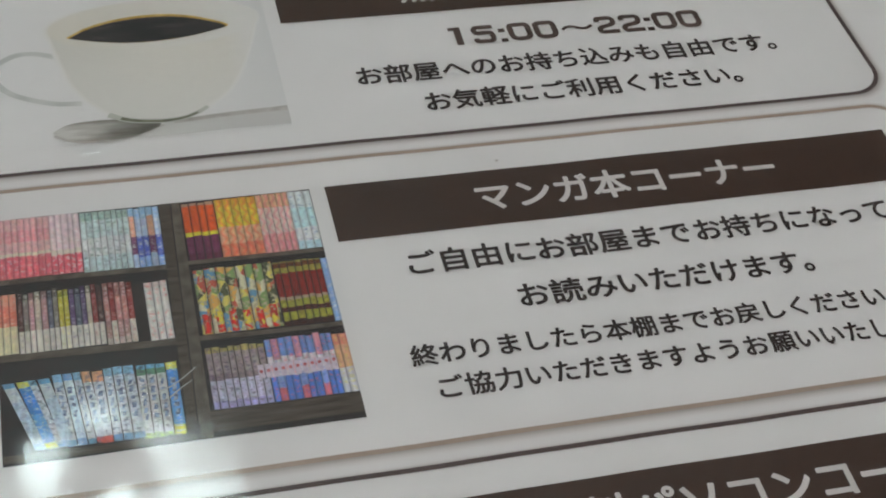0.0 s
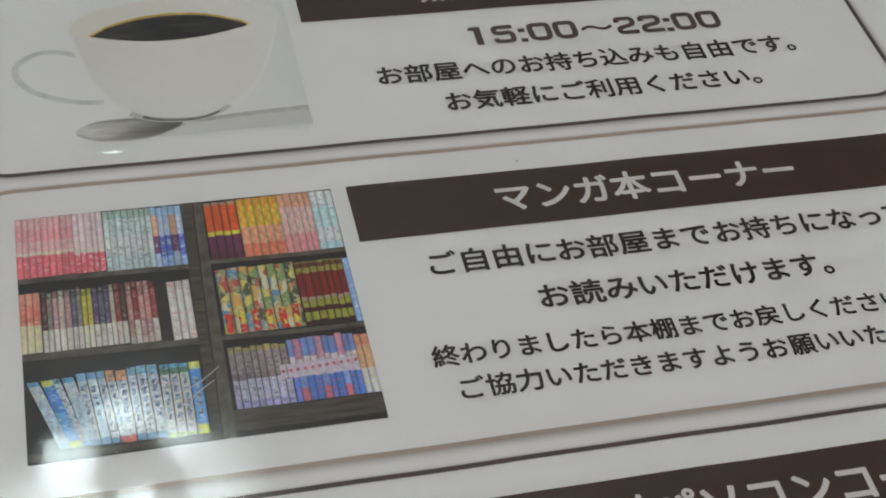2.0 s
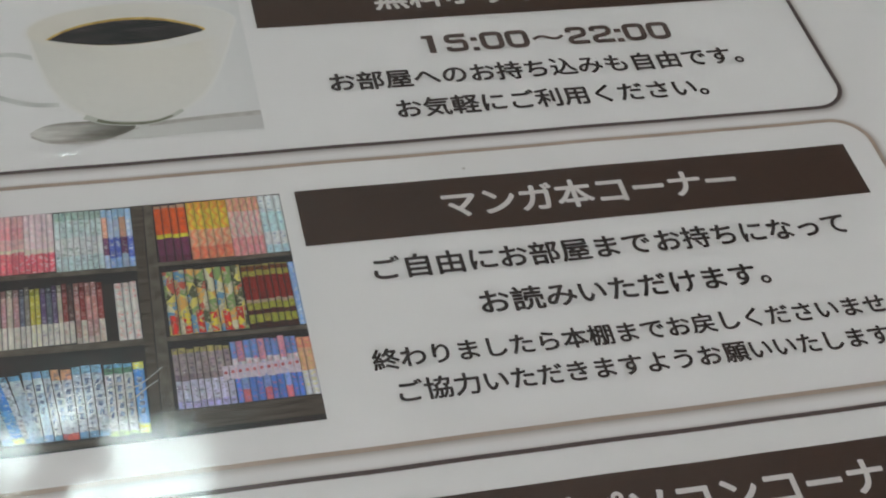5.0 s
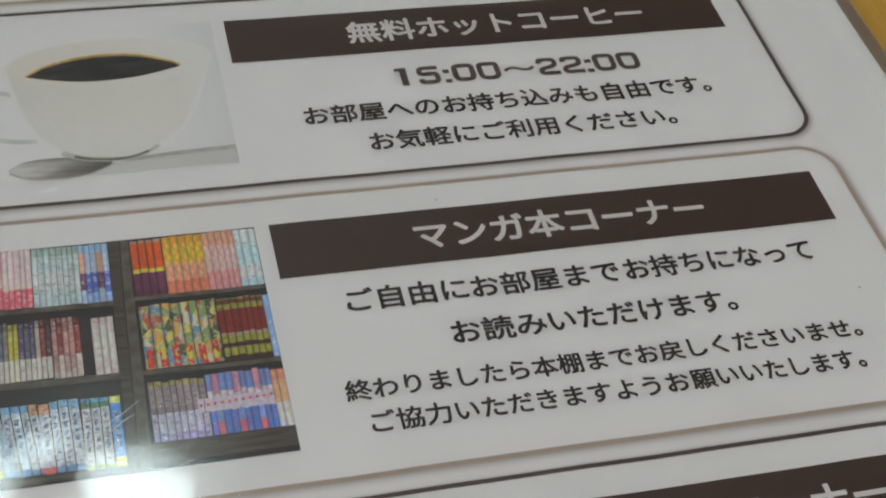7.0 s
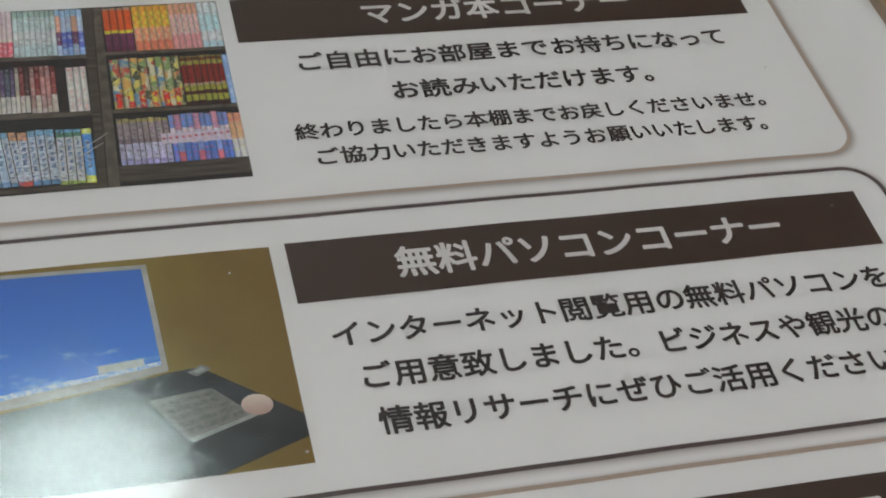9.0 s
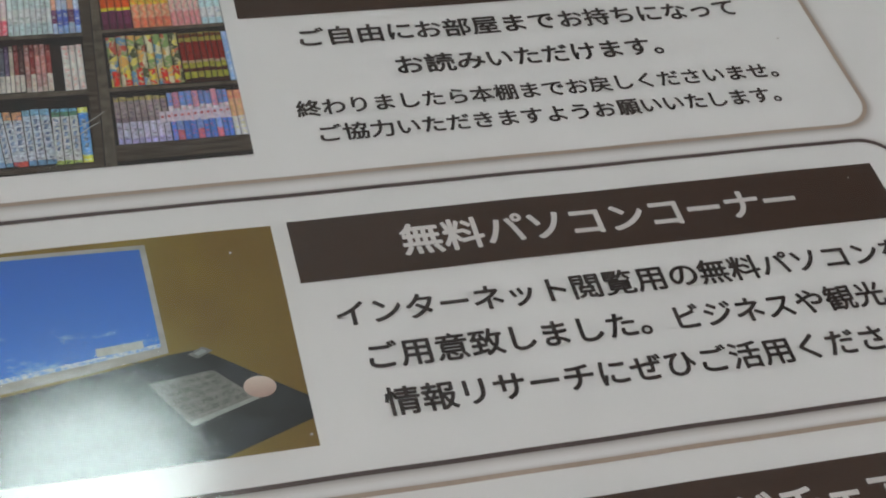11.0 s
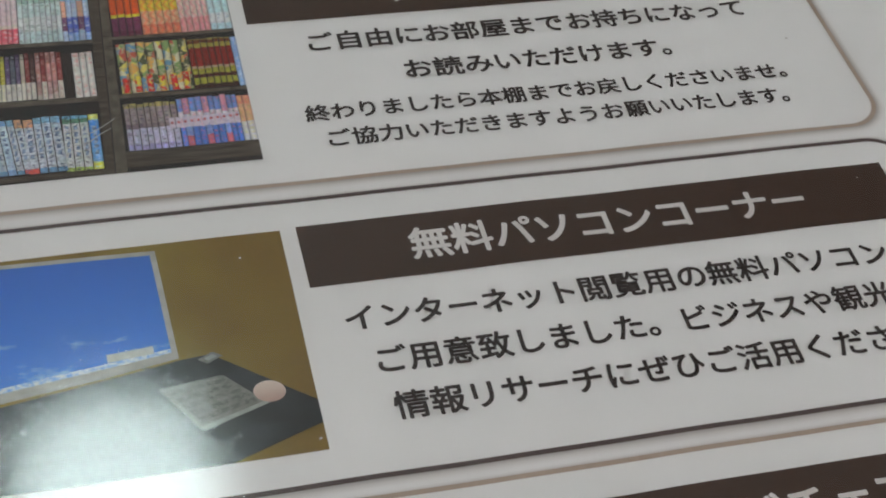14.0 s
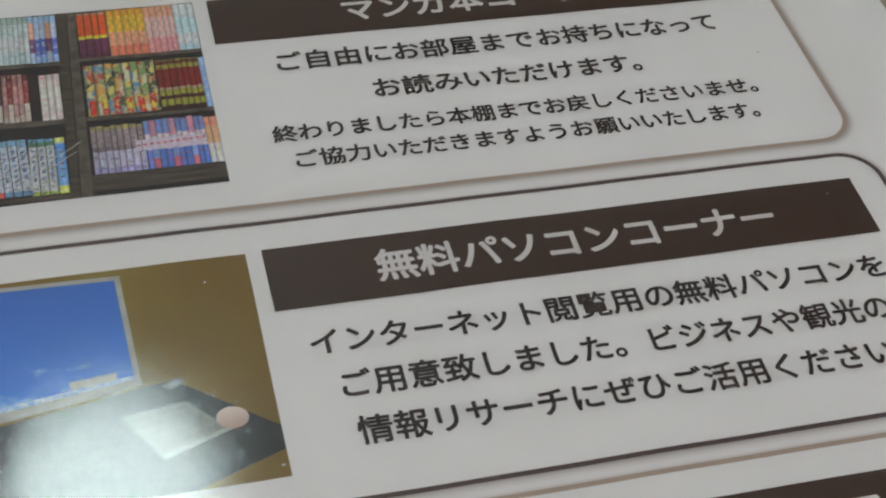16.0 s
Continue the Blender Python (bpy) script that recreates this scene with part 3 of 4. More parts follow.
board([(-26.0, -17.2), (PHR, -17.7), (PHR, -18.6), (-26.0, -18.2)], SHELF_EDGE)
board([(-26.3, -32.4), (PHR, -32.5), (PHR, -36.4), (-26.3, -36.4)], SHELF_WOOD)


def row_of_books(x0, x1, y0, y1, count, materials, jitter=0.25, lean=0.0, gap=0.10, uneven=0.15, letters=None):
    """Printed spines side by side, each a piece of its own."""
    widths = [1.0 + rng.uniform(-uneven, uneven) for _ in range(count)]
    k = (x1 - x0) / sum(widths)
    x = x0
    for i, w in enumerate(widths):
        a, b = x + gap * 0.3, x + w * k - gap * 0.3
        top = y1 - rng.uniform(0, jitter)
        part("book_spine", poly([(a + lean, y0), (b + lean, y0), (b, top), (a, top)], 7 + 0.1 * (i % 5)), materials[i % len(materials)], shelf)
        if letters:
            bm = bmesh.new()
            mid, half = (a + b) / 2, (b - a) * 0.26
            y = top - 2.6 - rng.uniform(0, 0.6)
            while y > y0 + 4.2:
                tall = rng.uniform(0.75, 1.35)
                at = mid + lean * (top - y) / (top - y0)
                skew = rng.uniform(-0.25, 0.25)
                poly([(at - half, y - tall + skew), (at + half * rng.uniform(0.3, 1.0), y - tall), (at + half, y - skew), (at - half * rng.uniform(0.2, 1.0), y)], 9 + 0.1 * (i % 5), bm)
                y -= tall + rng.uniform(0.35, 0.7)
            part("spine_lettering", bm, letters, shelf)
        x += w * k


LETTER_INK = photo_ink("photo_spine_lettering", lambda n: n.mix(n.span(n.noise(1500.0), 0.4, 0.62), ink(74, 84, 108), ink(132, 148, 168)))

# upper left shelf
PINK = spine_ink("pink_spine_ink", -0.3, 13.5, [(0, ink(188, 98, 108)), (0.36, ink(196, 178, 160)), (0.42, ink(200, 150, 150)), (0.60, ink(204, 132, 136)), (0.8, ink(206, 146, 146))], ink(204, 170, 168), 0.60, 0.10)
PALE_PINK = spine_ink("pale_pink_spine_ink", -0.3, 13.5, [(0, ink(190, 92, 104)), (0.32, ink(196, 176, 164)), (0.40, ink(204, 166, 168))], ink(208, 186, 184), 0.58, 0.08)
TEAL = spine_ink("pale_teal_spine_ink", -0.6, 13.4, [(0, ink(164, 178, 180)), (0.25, ink(180, 186, 186)), (0.55, ink(170, 182, 182)), (0.85, ink(140, 160, 154))], ink(92, 114, 108), 0.585, 0.10)
MIXED_BLUE = spine_ink("blue_spine_ink", -0.6, 13.4, [(0, ink(118, 146, 184)), (0.15, ink(72, 88, 158)), (0.5, ink(150, 164, 190)), (0.8, ink(128, 158, 188))], ink(178, 184, 190), 0.57, 0.2)
MIXED_PEACH = spine_ink("peach_spine_ink", -0.6, 13.4, [(0, ink(150, 166, 184)), (0.2, ink(98, 62, 90)), (0.5, ink(198, 140, 118)), (0.85, ink(130, 160, 186))], ink(186, 180, 176), 0.6, 0.15)
row_of_books(PHL, -47.8, -0.25, 13.5, 9, [PINK], 0.1, gap=0.03)
row_of_books(-47.8, -42.8, -0.35, 13.5, 5, [PALE_PINK], 0.1, gap=0.05)
row_of_books(-42.7, -34.6, -0.6, 13.4, 8, [TEAL], 0.2, gap=0.10)
row_of_books(-34.6, -29.4, -0.8, 13.4, 5, [MIXED_PEACH, MIXED_BLUE, MIXED_BLUE], 0.3, gap=0.08)
# upper right shelf
ORANGE = spine_ink("orange_spine_ink", -0.5, 13.2, [(0, ink(84, 44, 64)), (0.1, ink(96, 52, 78)), (0.40, ink(206, 178, 62)), (0.47, ink(200, 84, 44)), (0.93, ink(150, 120, 100))], ink(120, 52, 44), 0.64, 0.10)
YELLOW = spine_ink("yellow_spine_ink", -0.5, 13.3, [(0, ink(196, 120, 96)), (0.2, ink(206, 150, 120)), (0.5, ink(204, 168, 66)), (0.85, ink(204, 150, 60))], None, 0.53, 0.06, 1100, swirl=ink(190, 74, 60))
BLUSH = spine_ink("blush_spine_ink", -0.5, 13.4, [(0, ink(204, 140, 136)), (0.3, ink(206, 168, 160)), (0.75, ink(206, 150, 120))], None, 0.535, 0.05, 1100, swirl=ink(196, 96, 112))
SKY_SPINE = spine_ink("pale_blue_spine_ink", -0.5, 13.4, [(0, ink(156, 178, 196)), (0.12, ink(180, 188, 196)), (0.35, ink(160, 182, 200)), (0.7, ink(176, 190, 200))], ink(60, 84, 128), 0.62, 0.06)
row_of_books(-25.5, -19.9, -0.6, 13.2, 4, [ORANGE], 0.3, gap=0.22)
row_of_books(-19.8, -12.6, -0.6, 13.3, 5, [YELLOW], 0.15, gap=0.08)
row_of_books(-12.6, -6.9, -0.7, 13.4, 5, [BLUSH], 0.15, gap=0.08)
row_of_books(-6.9, PHR - 0.1, -0.7, 13.4, 3, [SKY_SPINE], 0.2, gap=0.08)
# middle left shelf
CORAL = spine_ink("coral_spine_ink", -16.4, -3.4, [(0, ink(188, 178, 150)), (0.45, ink(198, 110, 96)), (0.8, ink(196, 128, 110))], ink(196, 168, 150), 0.58, 0.08)
STICKER = {}
for key, tone in (("brown", (84, 62, 60)), ("rose", (176, 138, 140)), ("grey", (136, 130, 124)), ("yellow", (186, 178, 74)), ("plum", (92, 78, 112)), ("red", (140, 66, 64)), ("ivory", (184, 176, 160)), ("slate", (96, 102, 118))):
    STICKER[key] = spine_ink(key + "_spine_ink", -16.6, -4.0, [(0, ink(178, 176, 168)), (0.38, ink(*[int(v * 0.86) for v in tone])), (0.9, ink(*[int(v * 0.62) for v in tone]))], ink(*[min(205, int(v * 0.5 + 90)) for v in tone]), 0.57, 0.15)
DARK_ROW = spine_ink("dark_red_spine_ink", -16.8, -4.0, [(0, ink(150, 140, 134)), (0.12, ink(136, 108, 104)), (0.4, ink(156, 112, 108)), (0.8, ink(120, 84, 82))], ink(178, 160, 156), 0.55, 0.2)
BLACK_SPINE = spine_ink("black_spine_ink", -16.8, -4.0, [(0, ink(40, 38, 38)), (0.5, ink(48, 44, 44))], ink(70, 60, 58), 0.66, 0.1)
WHITE_RED = spine_ink("white_spine_ink", -17.0, -4.2, [(0, ink(180, 178, 174)), (0.3, ink(184, 182, 178)), (0.9, ink(170, 160, 156))], ink(186, 110, 106), 0.60, 0.04)
row_of_books(PHL, -53.9, -16.2, -3.4, 3, [CORAL], 0.2)
row_of_books(-53.8, -40.4, -16.4, -3.2, 15, [STICKER[k] for k in ("brown", "grey", "rose", "ivory", "rose", "slate", "grey", "yellow", "yellow", "plum", "slate", "plum", "ivory", "red", "brown")], 0.8, gap=0.16)
row_of_books(-40.3, -35.5, -16.7, -3.4, 5, [DARK_ROW, STICKER["red"], DARK_ROW], 0.8, gap=0.12)
row_of_books(-35.4, -33.7, -16.8, -4.3, 1, [BLACK_SPINE], 0.1)
row_of_books(-33.6, -29.8, -17.0, -4.2, 3, [WHITE_RED], 0.5, gap=0.14)
# middle right shelf
PATCH = patchwork_ink("patchwork_spine_ink", [(0, ink(178, 170, 96)), (0.20, ink(112, 134, 88)), (0.36, ink(160, 82, 70)), (0.47, ink(88, 128, 156)), (0.62, ink(176, 174, 152)), (0.78, ink(180, 144, 84)), (0.90, ink(72, 78, 60))], 620.0)
PATCH_RED = patchwork_ink("red_patchwork_ink", [(0, ink(192, 56, 50)), (0.5, ink(204, 170, 70)), (0.75, ink(150, 60, 50))], 1200.0)
MAROON = spine_ink("maroon_spine_ink", -17.4, -2.8, [(0, ink(60, 40, 36)), (0.08, ink(138, 138, 60)), (0.20, ink(72, 40, 34)), (0.27, ink(142, 140, 62)), (0.38, ink(150, 130, 110)), (0.43, ink(118, 40, 36)), (0.80, ink(140, 132, 62)), (0.88, ink(96, 60, 40)), (0.95, ink(130, 120, 70))], ink(52, 36, 32), 0.62, 0.08)
row_of_books(-25.4, -12.2, -17.1, -2.7, 8, [PATCH], 0.3, gap=0.22)
for i in range(6):
    part("book_spine", rect(-25.2 + 2.2 * i + 0.2, -17.0, -25.2 + 2.2 * i + 1.4, -12.8 + 0.3 * (i % 3), 8), PATCH_RED, shelf)
row_of_books(-12.1, -3.9, -17.4, -2.9, 7, [MAROON], 0.3, gap=0.26)
row_of_books(-3.9, PHR, -17.5, -3.2, 1, [MIXED_BLUE], 0.1)
# lower left shelf
LEAN_BLUE = spine_ink("bright_blue_spine_ink", -35.5, -21.8, [(0, ink(186, 186, 80)), (0.10, ink(92, 140, 186)), (0.5, ink(70, 122, 178)), (0.9, ink(186, 184, 90))], ink(160, 180, 194), 0.585, 0.12)
PALE_BLUE = spine_ink("faded_blue_spine_ink", -35.5, -21.8, [(0, ink(112, 146, 178)), (0.10, ink(158, 174, 188)), (0.7, ink(172, 182, 190)), (0.92, ink(96, 140, 172))], ink(112, 130, 150), 0.57, 0.10)
GLYPH = spine_ink("white_blue_spine_ink", -35.8, -21.6, [(0, ink(96, 132, 164)), (0.10, ink(170, 176, 182)), (0.8, ink(162, 174, 184)), (0.90, ink(120, 160, 186))], ink(58, 66, 86), 0.565, 0.06, 1250)
GLYPH_TOP = spine_ink("white_green_spine_ink", -36.0, -21.4, [(0, ink(150, 170, 90)), (0.07, ink(176, 178, 178)), (0.84, ink(84, 122, 100)), (0.92, ink(100, 150, 176))], ink(54, 58, 70), 0.56, 0.05, 1250)
WARM = spine_ink("peach_top_spine_ink", -35.8, -21.6, [(0, ink(196, 84, 76)), (0.10, ink(172, 178, 184)), (0.84, ink(204, 140, 110))], ink(80, 84, 104), 0.57, 0.05, 1250)
for i, (xa, xb, ya, yb, m) in enumerate(((-52.6, -50.4, -35.2, -22.0, LEAN_BLUE), (-49.4, -47.6, -35.2, -21.9, PALE_BLUE))):
    for j in range(2):
        lean = 4.4 - 0.7 * i - 0.5 * j
        xx = xa - 4.2 + 2.1 * j
        part("book_spine", poly([(xx + lean, ya), (xx + lean + 1.75, ya), (xx + 1.75, yb), (xx, yb)], 7.6 + 0.1 * i + 0.2 * j), m if j else (PALE_BLUE if i == 0 else GLYPH), shelf)
row_of_books(-49.4, -43.6, -35.4, -21.2, 4, [GLYPH, PALE_BLUE, GLYPH, WARM], 0.5, lean=1.6, gap=0.26, letters=LETTER_INK)
row_of_books(-43.4, -36.9, -35.6, -21.2, 4, [WARM, GLYPH, GLYPH, GLYPH], 0.6, lean=0.7, gap=0.26, letters=LETTER_INK)
row_of_books(-36.6, -30.2, -36.0, -21.6, 4, [GLYPH_TOP, GLYPH_TOP, GLYPH_TOP, LEAN_BLUE], 0.3, lean=0.1, gap=0.26, letters=LETTER_INK)
# lower right shelf
LILAC = spine_ink("lilac_spine_ink", -32.4, -19.8, [(0, ink(150, 146, 182)), (0.12, ink(168, 166, 186)), (0.45, ink(120, 106, 112)), (0.55, ink(140, 128, 128)), (0.9, ink(150, 140, 90))], ink(88, 80, 96), 0.55, 0.10)
PINK_BLUE = spine_ink("pink_blue_spine_ink", -32.4, -19.6, [(0, ink(76, 112, 176)), (0.38, ink(186, 176, 180)), (0.48, ink(196, 150, 152)), (0.56, ink(186, 178, 182)), (0.7, ink(96, 124, 172))], ink(176, 92, 104), 0.60, 0.15)
ROSE_BLUE = spine_ink("rose_blue_spine_ink", -32.4, -19.6, [(0, ink(196, 104, 112)), (0.2, ink(120, 140, 184)), (0.4, ink(188, 180, 182)), (0.65, ink(190, 128, 140))], ink(84, 108, 166), 0.60, 0.15)
PEACH = spine_ink("peach_spine_end_ink", -32.3, -20.0, [(0, ink(176, 178, 184)), (0.4, ink(200, 146, 116)), (0.8, ink(204, 120, 104))], ink(200, 176, 110), 0.58, 0.1)
row_of_books(-25.6, -16.2, -32.3, -19.8, 8, [LILAC], 0.5, gap=0.22)
row_of_books(-16.1, -5.2, -32.3, -19.4, 10, [PINK_BLUE, ROSE_BLUE, PINK_BLUE], 0.5, gap=0.08)
row_of_books(-5.2, PHR, -32.3, -20.0, 2, [PEACH], 0.3)
DOT_INK = photo_ink("photo_red_dots", lambda n: n.mix(n.span(n.noise(900.0), 0.4, 0.6), ink(140, 72, 78), ink(166, 100, 104)))
WHITE_BAND = photo_ink("photo_white_spine_band", lambda n: n.mix(n.span(n.noise(1300.0), 0.35, 0.65), ink(158, 150, 162), ink(176, 168, 176)))
for i in range(11):
    xx = -17.4 + 1.17 * i
    part("spine_band", rect(xx - 0.48, -27.4, xx + 0.48, -24.6, 8.6), WHITE_BAND, shelf)
    part("spine_dot", oval(xx, -26.0 + 0.06 * i, 0.30, 0.34, 9.2, steps=14), DOT_INK, shelf)

# the coffee photograph
CUP_BACK = photo_ink("photo_white_ground", lambda n: n.mix(n.span(n.axis("X"), -20 * U, -3 * U), ink(182, 182, 181), ink(173, 174, 173)))
CUP_WALL = photo_ink("photo_cup_porcelain", lambda n: n.mix(n.span(n.axis("X"), -12 * U, -6 * U), n.mix(n.span(n.axis("Y"), 36 * U, 62 * U), ink(176, 176, 172), n.mix(n.span(n.axis("X"), -46 * U, -24 * U), ink(169, 169, 164), ink(177, 175, 168))), ink(179, 179, 177)))
CUP_RIM = photo_ink("photo_cup_rim", lambda n: n.mix(n.span(n.axis("X"), -46 * U, -6 * U), ink(174, 172, 164), ink(179, 179, 176)))
CREMA = photo_ink("photo_coffee_edge", lambda n: n.mix(n.span(n.noise(500.0), 0.3, 0.7), ink(140, 112, 50), ink(184, 156, 92)))
COFFEE = photo_ink("photo_black_coffee", lambda n: n.mix(n.span(n.noise(1.0, 3.0, 0.5, n.stretched(140, 700, 1)), 0.45, 0.72), ink(26, 26, 28), ink(60, 58, 60)))
SPOON = photo_ink("photo_spoon_steel", lambda n: n.mix(n.span(n.noise(1.0, 2.0, 0.5, n.stretched(90, 420, 1)), 0.35, 0.68), n.mix(n.span(n.axis("X"), -40 * U, -28 * U), ink(112, 110, 104), ink(78, 78, 72)), n.mix(n.span(n.axis("X"), -40 * U, -28 * U), ink(164, 164, 160), ink(112, 112, 106))))
SPOON_BAR = photo_ink("photo_spoon_handle", lambda n: n.mix(n.span(n.axis("X"), -26 * U, -4 * U), ink(168, 169, 166), ink(160, 160, 158)))
SPOON_LINE = photo_ink("photo_spoon_outline", lambda n: n.mix(n.span(n.noise(600.0), 0.3, 0.7), ink(136, 134, 130), ink(156, 154, 150)))
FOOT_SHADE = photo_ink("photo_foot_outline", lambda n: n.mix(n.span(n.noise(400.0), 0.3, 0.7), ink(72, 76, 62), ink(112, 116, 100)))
HANDLE = photo_ink("photo_handle_outline", lambda n: n.mix(n.span(n.noise(160.0), 0.35, 0.65), ink(150, 153, 150), ink(171, 172, 169)))

coffee = part("coffee_photo", rect(PHL, 30.8, PHR, 75.0, 3), CUP_BACK, notice, "pale printed photograph of a white cup of black coffee")
part("cup_handle", stroke([(-43.5, 55.6), (-47.5, 57.3), (-51.5, 57.2), (-55.2, 54.2), (-55.4, 50.8), (-53.2, 46.9), (-49.2, 44.2), (-44.5, 42.4), (-40.0, 41.9)], 1.3, 5), HANDLE, coffee)
part("cup_handle", stroke([(-44.0, 54.2), (-48.5, 55.4), (-52.6, 53.2), (-52.6, 49.4), (-49.0, 46.0), (-42.5, 43.2)], 0.5, 5), CUP_BACK, coffee)
part("spoon_handle", poly([(-30.0, 33.6), (-22.0, 35.4), (-14.0, 35.6), (PHR, 36.0), (PHR, 31.2), (-14.0, 31.3), (-24.0, 31.0), (-31.0, 31.2)], 6), SPOON_BAR, coffee)
part("spoon_outline", stroke([(-24.0, 34.6), (-14.5, 35.3), (PHR - 0.1, 35.7)], (0.9, 1.3), 6.5), SPOON_LINE, coffee)
part("spoon_bowl", poly(smooth_line([(-45.8, 34.4), (-43.0, 36.2), (-38.3, 36.8), (-32.0, 36.4), (-26.5, 34.8), (-29.0, 32.4), (-33.5, 31.2), (-38.2, 30.9), (-43.0, 31.8), (-45.8, 34.4)])[:-1], 6.8), SPOON, coffee)
part("spoon_outline", stroke([(-45.5, 33.6), (-42.0, 31.6), (-36.0, 30.95), (-30.5, 31.8), (-26.0, 34.0)], (0.5, 0.35), 7), SPOON_LINE, coffee)
cup_edge = smooth_line([(-44.9, 65.0), (-44.2, 60.0), (-42.6, 52.5), (-40.8, 46.5), (-37.6, 41.2), (-33.4, 37.6), (-29.0, 36.2), (-25.0, 36.1), (-20.8, 36.9), (-16.9, 38.9), (-13.0, 42.6), (-10.3, 47.6), (-8.0, 53.6), (-6.2, 59.4), (-5.1, 65.0)])
FOOT_SOFT = tinted("photo_foot_soft_shade", ink(152, 155, 148), 0.55, 0.03, 900)
foot_line = [(-35.6, 38.0), (-33.4, 36.7), (-30.6, 35.7), (-26.0, 35.1), (-22.4, 35.4), (-19.4, 36.6), (-17.4, 38.0)]
part("cup_foot", stroke(foot_line, (1.4, 0.9), 8.2), FOOT_SOFT, coffee)
part("cup_foot", stroke(foot_line[1:-1], (0.8, 0.45), 8.3), FOOT_SHADE, coffee)
for k, (grow, tone) in enumerate(((1.055, (181, 181, 179)), (1.035, (180, 180, 177)), (1.018, (179, 178, 174)))):
    veil = tinted("photo_cup_soft_rim", ink(*tone), 0.55, 0.01, 900)
    part("cup_veil", poly([(-25.0 + (x + 25.0) * grow, 56.0 + (y - 56.0) * grow) for x, y in cup_edge], 7.5 + 0.15 * k), veil, coffee)
    part("cup_veil", oval(-25.0, 63.6, 20.0 * grow + 0.1, 7.4 * grow * 1.02, 7.55 + 0.15 * k), veil, coffee)
part("cup_wall", poly(cup_edge, 8), CUP_WALL, coffee)
part("cup_rim", oval(-25.0, 63.6, 20.0, 7.4, 8.4), CUP_RIM, coffee)
lens = [(-41.7, 61.3), (-38.5, 63.6), (-34.5, 65.3), (-30.0, 66.3), (-25.5, 66.7), (-20.5, 66.3), (-15.5, 64.7), (-10.4, 61.7), (-13.5, 60.2), (-19.0, 58.9), (-25.0, 58.3), (-31.0, 58.5), (-36.5, 59.6), (-41.7, 61.3)]
part("coffee_edge", poly(smooth_line(lens)[:-1], 8.8), CREMA, coffee)
part("coffee_surface", poly([(-26.0 + (x + 26.0) * 0.965, 62.0 + (y - 62.0) * 0.90 - 0.3) for x, y in smooth_line(lens)[:-1]], 9.2), COFFEE, coffee)

# the computer photograph
WALL_OLIVE = photo_ink("photo_olive_wall", lambda n: n.mix(n.span(n.math("ADD", n.axis("X"), n.math("MULTIPLY", n.noise(70.0), 0.012)), -12 * U, 8 * U), n.mix(n.span(n.noise(45.0), 0.35, 0.65), ink(102, 84, 30), ink(114, 102, 50)), ink(98, 79, 28)))
DESK_BLACK = photo_ink("photo_black_desk", lambda n: n.mix(n.span(n.noise(1.0, 3.0, 0.5, n.stretched(120, 260, 1)), 0.4, 0.7), ink(24, 26, 28), ink(50, 56, 60)))
BEZEL = photo_ink("photo_grey_bezel", lambda n: n.mix(n.span(n.noise(250.0), 0.3, 0.7), ink(132, 132, 124), ink(150, 152, 146)))


def screen_ink(n):
    deep = n.mix(n.span(n.axis("Y"), -80 * U, -56 * U), ink(60, 114, 180), ink(50, 94, 160))
    cloud = n.span(n.math("SUBTRACT", n.noise(1.0, 4.0, 0.6, n.stretched(160, 330, 1)), n.span(n.axis("Y"), -82 * U, -62 * U, 0.0, 0.32)), 0.46, 0.74)
    return n.mix(cloud, deep, ink(150, 184, 208))


SCREEN = photo_ink("photo_blue_screen", screen_ink)
KEYBOARD_INK = photo_ink("photo_keyboard", lambda n: n.mix(n.span(n.noise(700.0), 0.35, 0.6), ink(92, 95, 91), ink(108, 110, 105)))
KEY_GAP = photo_ink("photo_key_rows", lambda n: n.mix(n.span(n.noise(1500.0), 0.45, 0.55), ink(83, 87, 83), ink(100, 102, 98)))
MOUSE = photo_ink("photo_pinkish_mouse", lambda n: n.mix(n.span(n.axis("Y"), -90 * U, -86 * U), ink(150, 128, 118), ink(188, 174, 164)))
PALE_BOX = photo_ink("photo_pale_box", lambda n: n.mix(n.span(n.noise(500.0), 0.3, 0.7), ink(150, 156, 150), ink(166, 172, 168)))
BOARD_EDGE = photo_ink("photo_keyboard_edge", lambda n: n.mix(n.span(n.noise(500.0), 0.3, 0.7), ink(116, 121, 116), ink(136, 140, 135)))
ICON = photo_ink("photo_screen_marks", lambda n: n.mix(n.span(n.noise(1500.0), 0.4, 0.6), ink(112, 150, 196), ink(176, 196, 206)))

pc = part("computer_photo", rect(PHL, -100.7, PHR, -55.1, 3), WALL_OLIVE, notice, "printed photograph of a monitor, keyboard and mouse on a black desk")
part("desk", poly([(PHL, -86.0), (-40.0, -83.2), (-22.7, -80.2), (-18.0, -79.8), (-15.5, -81.5), (PHR, -91.2), (PHR, -95.6), (-9.0, -97.8), (-17.0, -100.7), (PHL, -100.7)], 5), DESK_BLACK, pc, "black desk top")
part("monitor_frame", poly([(-52.4, -55.9), (-23.9, -56.6), (-22.6, -79.8), (-36.0, -82.1), (-51.0, -84.4)], 6), BEZEL, pc, "pale grey monitor frame")
part("screen", poly([(-51.0, -56.8), (-24.8, -57.5), (-23.6, -78.4), (-49.8, -82.3)], 7), SCREEN, pc, "blue lit monitor picture")
part("screen_strip", poly([(-49.8, -81.3), (-23.6, -77.7), (-23.6, -78.5), (-49.8, -82.3)], 7.5), ICON, pc)
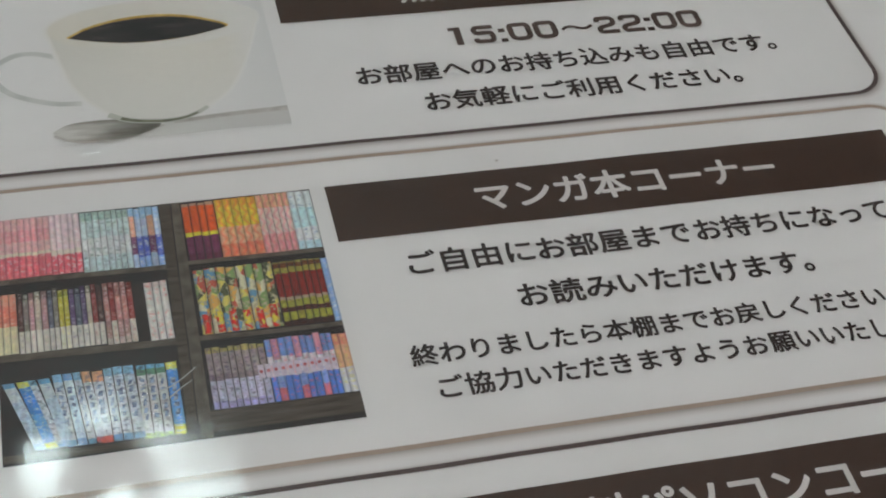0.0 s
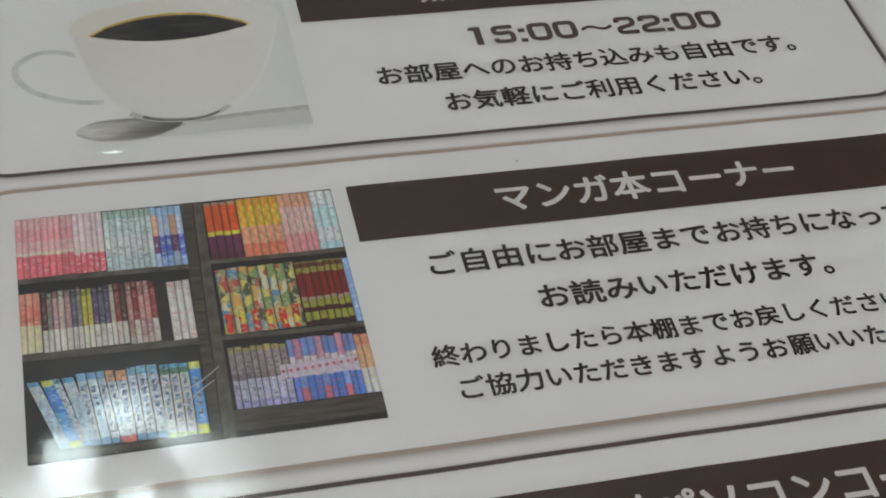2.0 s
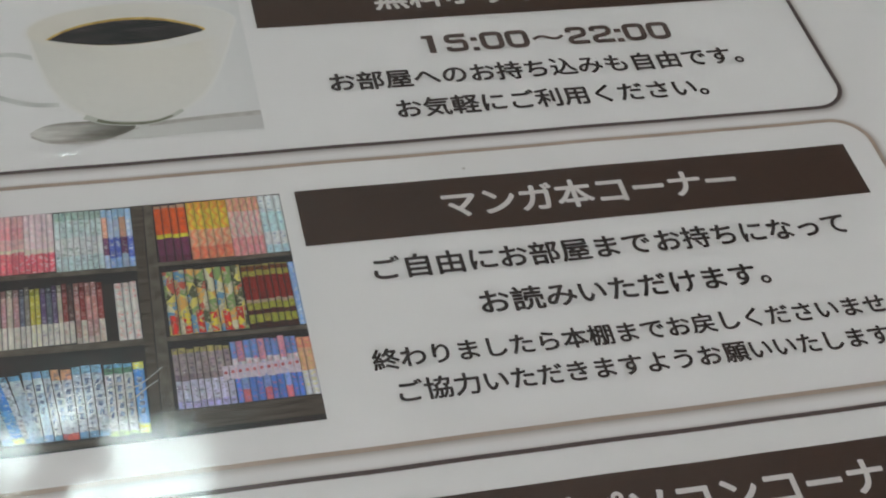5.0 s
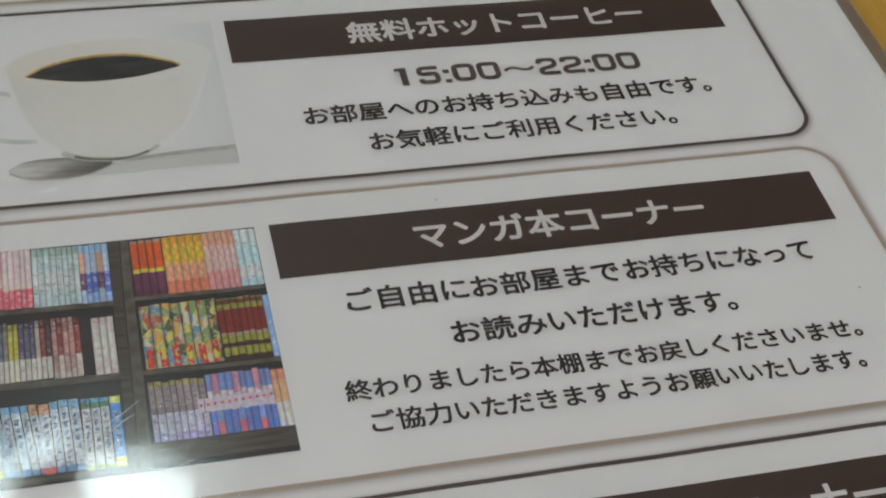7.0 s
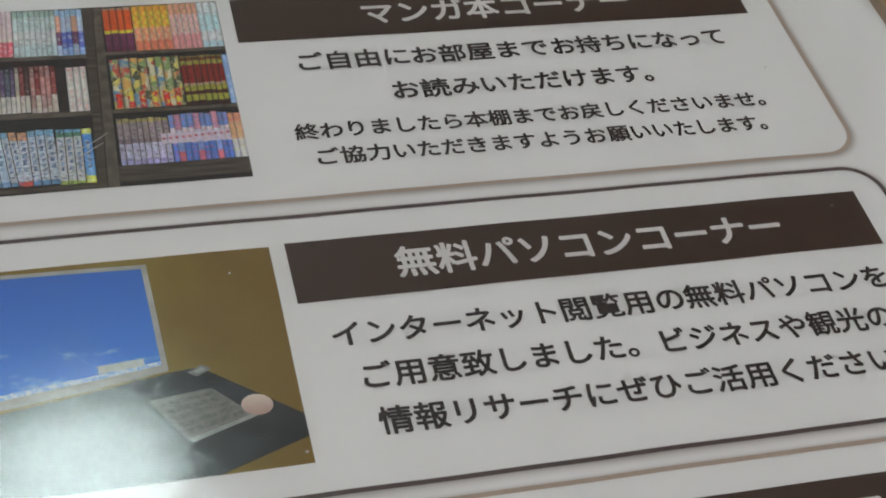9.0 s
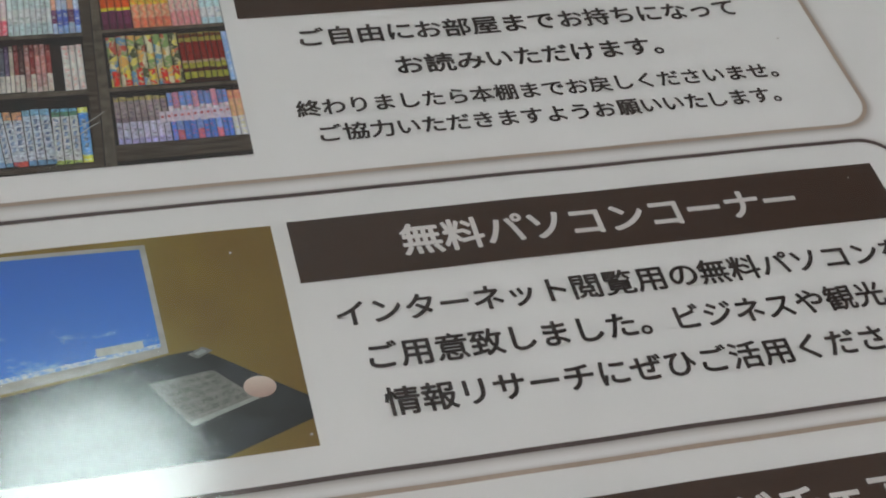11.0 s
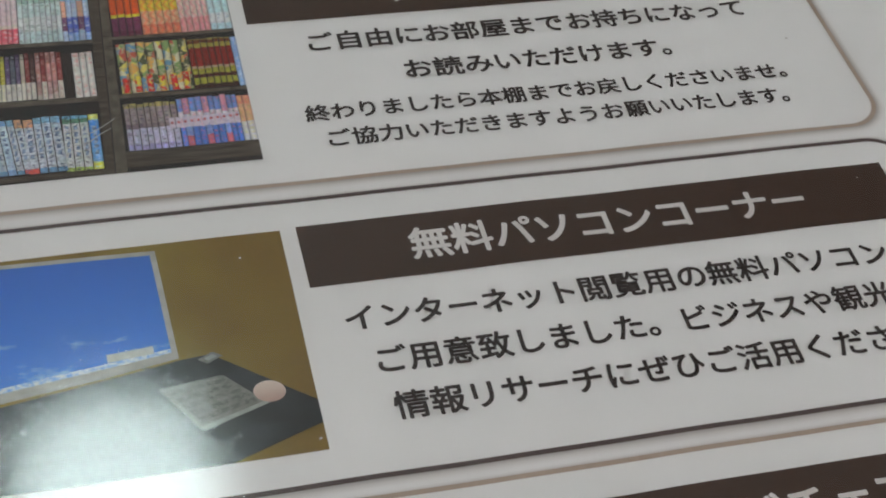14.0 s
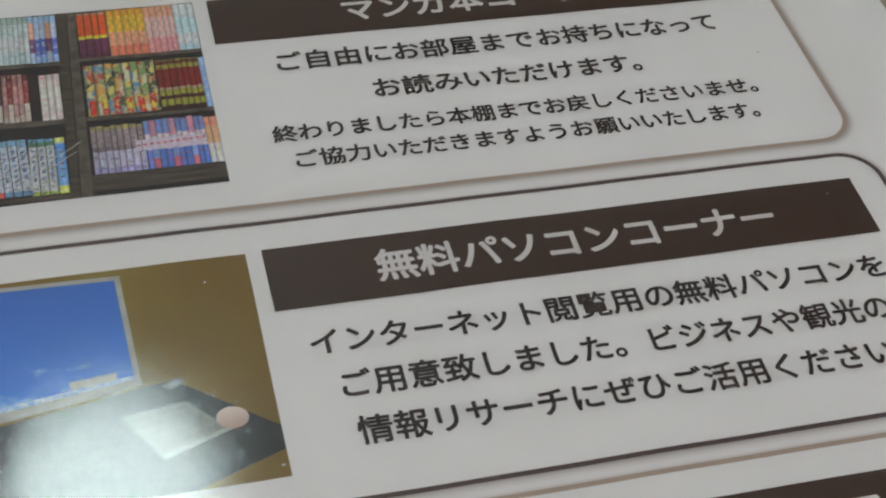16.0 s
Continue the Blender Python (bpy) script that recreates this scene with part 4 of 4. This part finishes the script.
part("screen_window", poly([(-33.5, -77.3), (-26.3, -76.7), (-26.2, -78.2), (-33.4, -78.9)], 8), PALE_BOX, pc)
for k in range(4):
    x, y = -50.4, -59.2 - 2.45 * k
    bm = rect(x, y - 0.75, x + 0.9, y, 8)
    rect(x - 0.15, y - 1.35, x + 1.05, y - 1.0, 8, bm)
    part("screen_icon", bm, ICON, pc)
part("small_box", poly([(-19.8, -80.6), (-17.4, -79.4), (-15.9, -80.4), (-18.4, -81.7)], 8), KEYBOARD_INK, pc)
part("small_box", poly([(-18.9, -80.6), (-17.5, -79.9), (-16.7, -80.4), (-18.2, -81.1)], 8.4), BOARD_EDGE, pc)
part("keyboard", poly([(-26.4, -85.4), (-16.4, -84.2), (-10.3, -90.6), (-21.0, -94.0)], 8), KEYBOARD_INK, pc, "pale grey keyboard")
for k in range(5):
    f0, f1 = 0.10 + 0.17 * k, 0.20 + 0.17 * k
    def on(f, g):
        a = (-26.4 + (-20.9 + 26.4) * f, -85.4 + (-93.8 + 85.4) * f)
        b = (-16.2 + (-10.3 + 16.2) * f, -84.2 + (-90.4 + 84.2) * f)
        return (a[0] + (b[0] - a[0]) * g, a[1] + (b[1] - a[1]) * g)
    part("key_row", poly([on(f0, 0.07), on(f0, 0.92), on(f1, 0.92), on(f1, 0.07)], 9), KEY_GAP, pc)
part("keyboard_edge", poly([(-21.1, -93.5), (-10.3, -90.0), (-10.2, -90.7), (-20.7, -94.3)], 9.2), BOARD_EDGE, pc)
part("mouse_cable", stroke([(-18.6, -84.0), (-16.2, -84.2), (-13.8, -85.6), (-12.2, -87.4)], 0.25, 9), DESK_BLACK, pc)
part("monitor_cable", stroke([(-29.5, -86.5), (-27.0, -84.9), (-25.0, -83.2), (-26.0, -81.5), (-28.5, -80.9)], 0.22, 8), DESK_BLACK, pc)
part("mouse", oval(-9.8, -88.5, 2.5, 2.05, 9.4, -10.0), MOUSE, pc, "pale pinkish mouse")

# specks of dirt caught under the film
SPECK = tinted("grey_speck", ink(146, 142, 138), 0.6, 0.1, 4000)
PALE_SPECK = tinted("pale_speck", (0.8, 0.8, 0.78, 1), 0.5, 0.05, 4000)
for x, y, r, m in ((106.6, -17.9, 0.32, SPECK), (32.5, 15.8, 0.35, SPECK), (17.2, -80.3, 0.25, PALE_SPECK), (-10.3, -60.5, 0.22, PALE_SPECK), (-3.7, -98.6, 0.3, SPECK), (104.0, -58.0, 0.2, SPECK)):
    part("dirt_speck", oval(x, y, r, r * 0.8, 12, 20, 10), m, notice)

# pale scratches on the film over the book photograph
SCRATCH = tinted("pale_scratch", ink(150, 150, 148), 0.4, 0.1, 3000)
for pts in ([(-33.6, -27.4), (-31.4, -26.6), (-29.4, -25.2), (-27.3, -23.4)], [(-32.0, -28.9), (-30.0, -27.2), (-28.2, -26.0)], [(-36.2, -26.2), (-34.4, -25.6), (-32.8, -25.9)]):
    part("scratch", stroke(pts, (0.30, 0.10), 13), SCRATCH, notice)
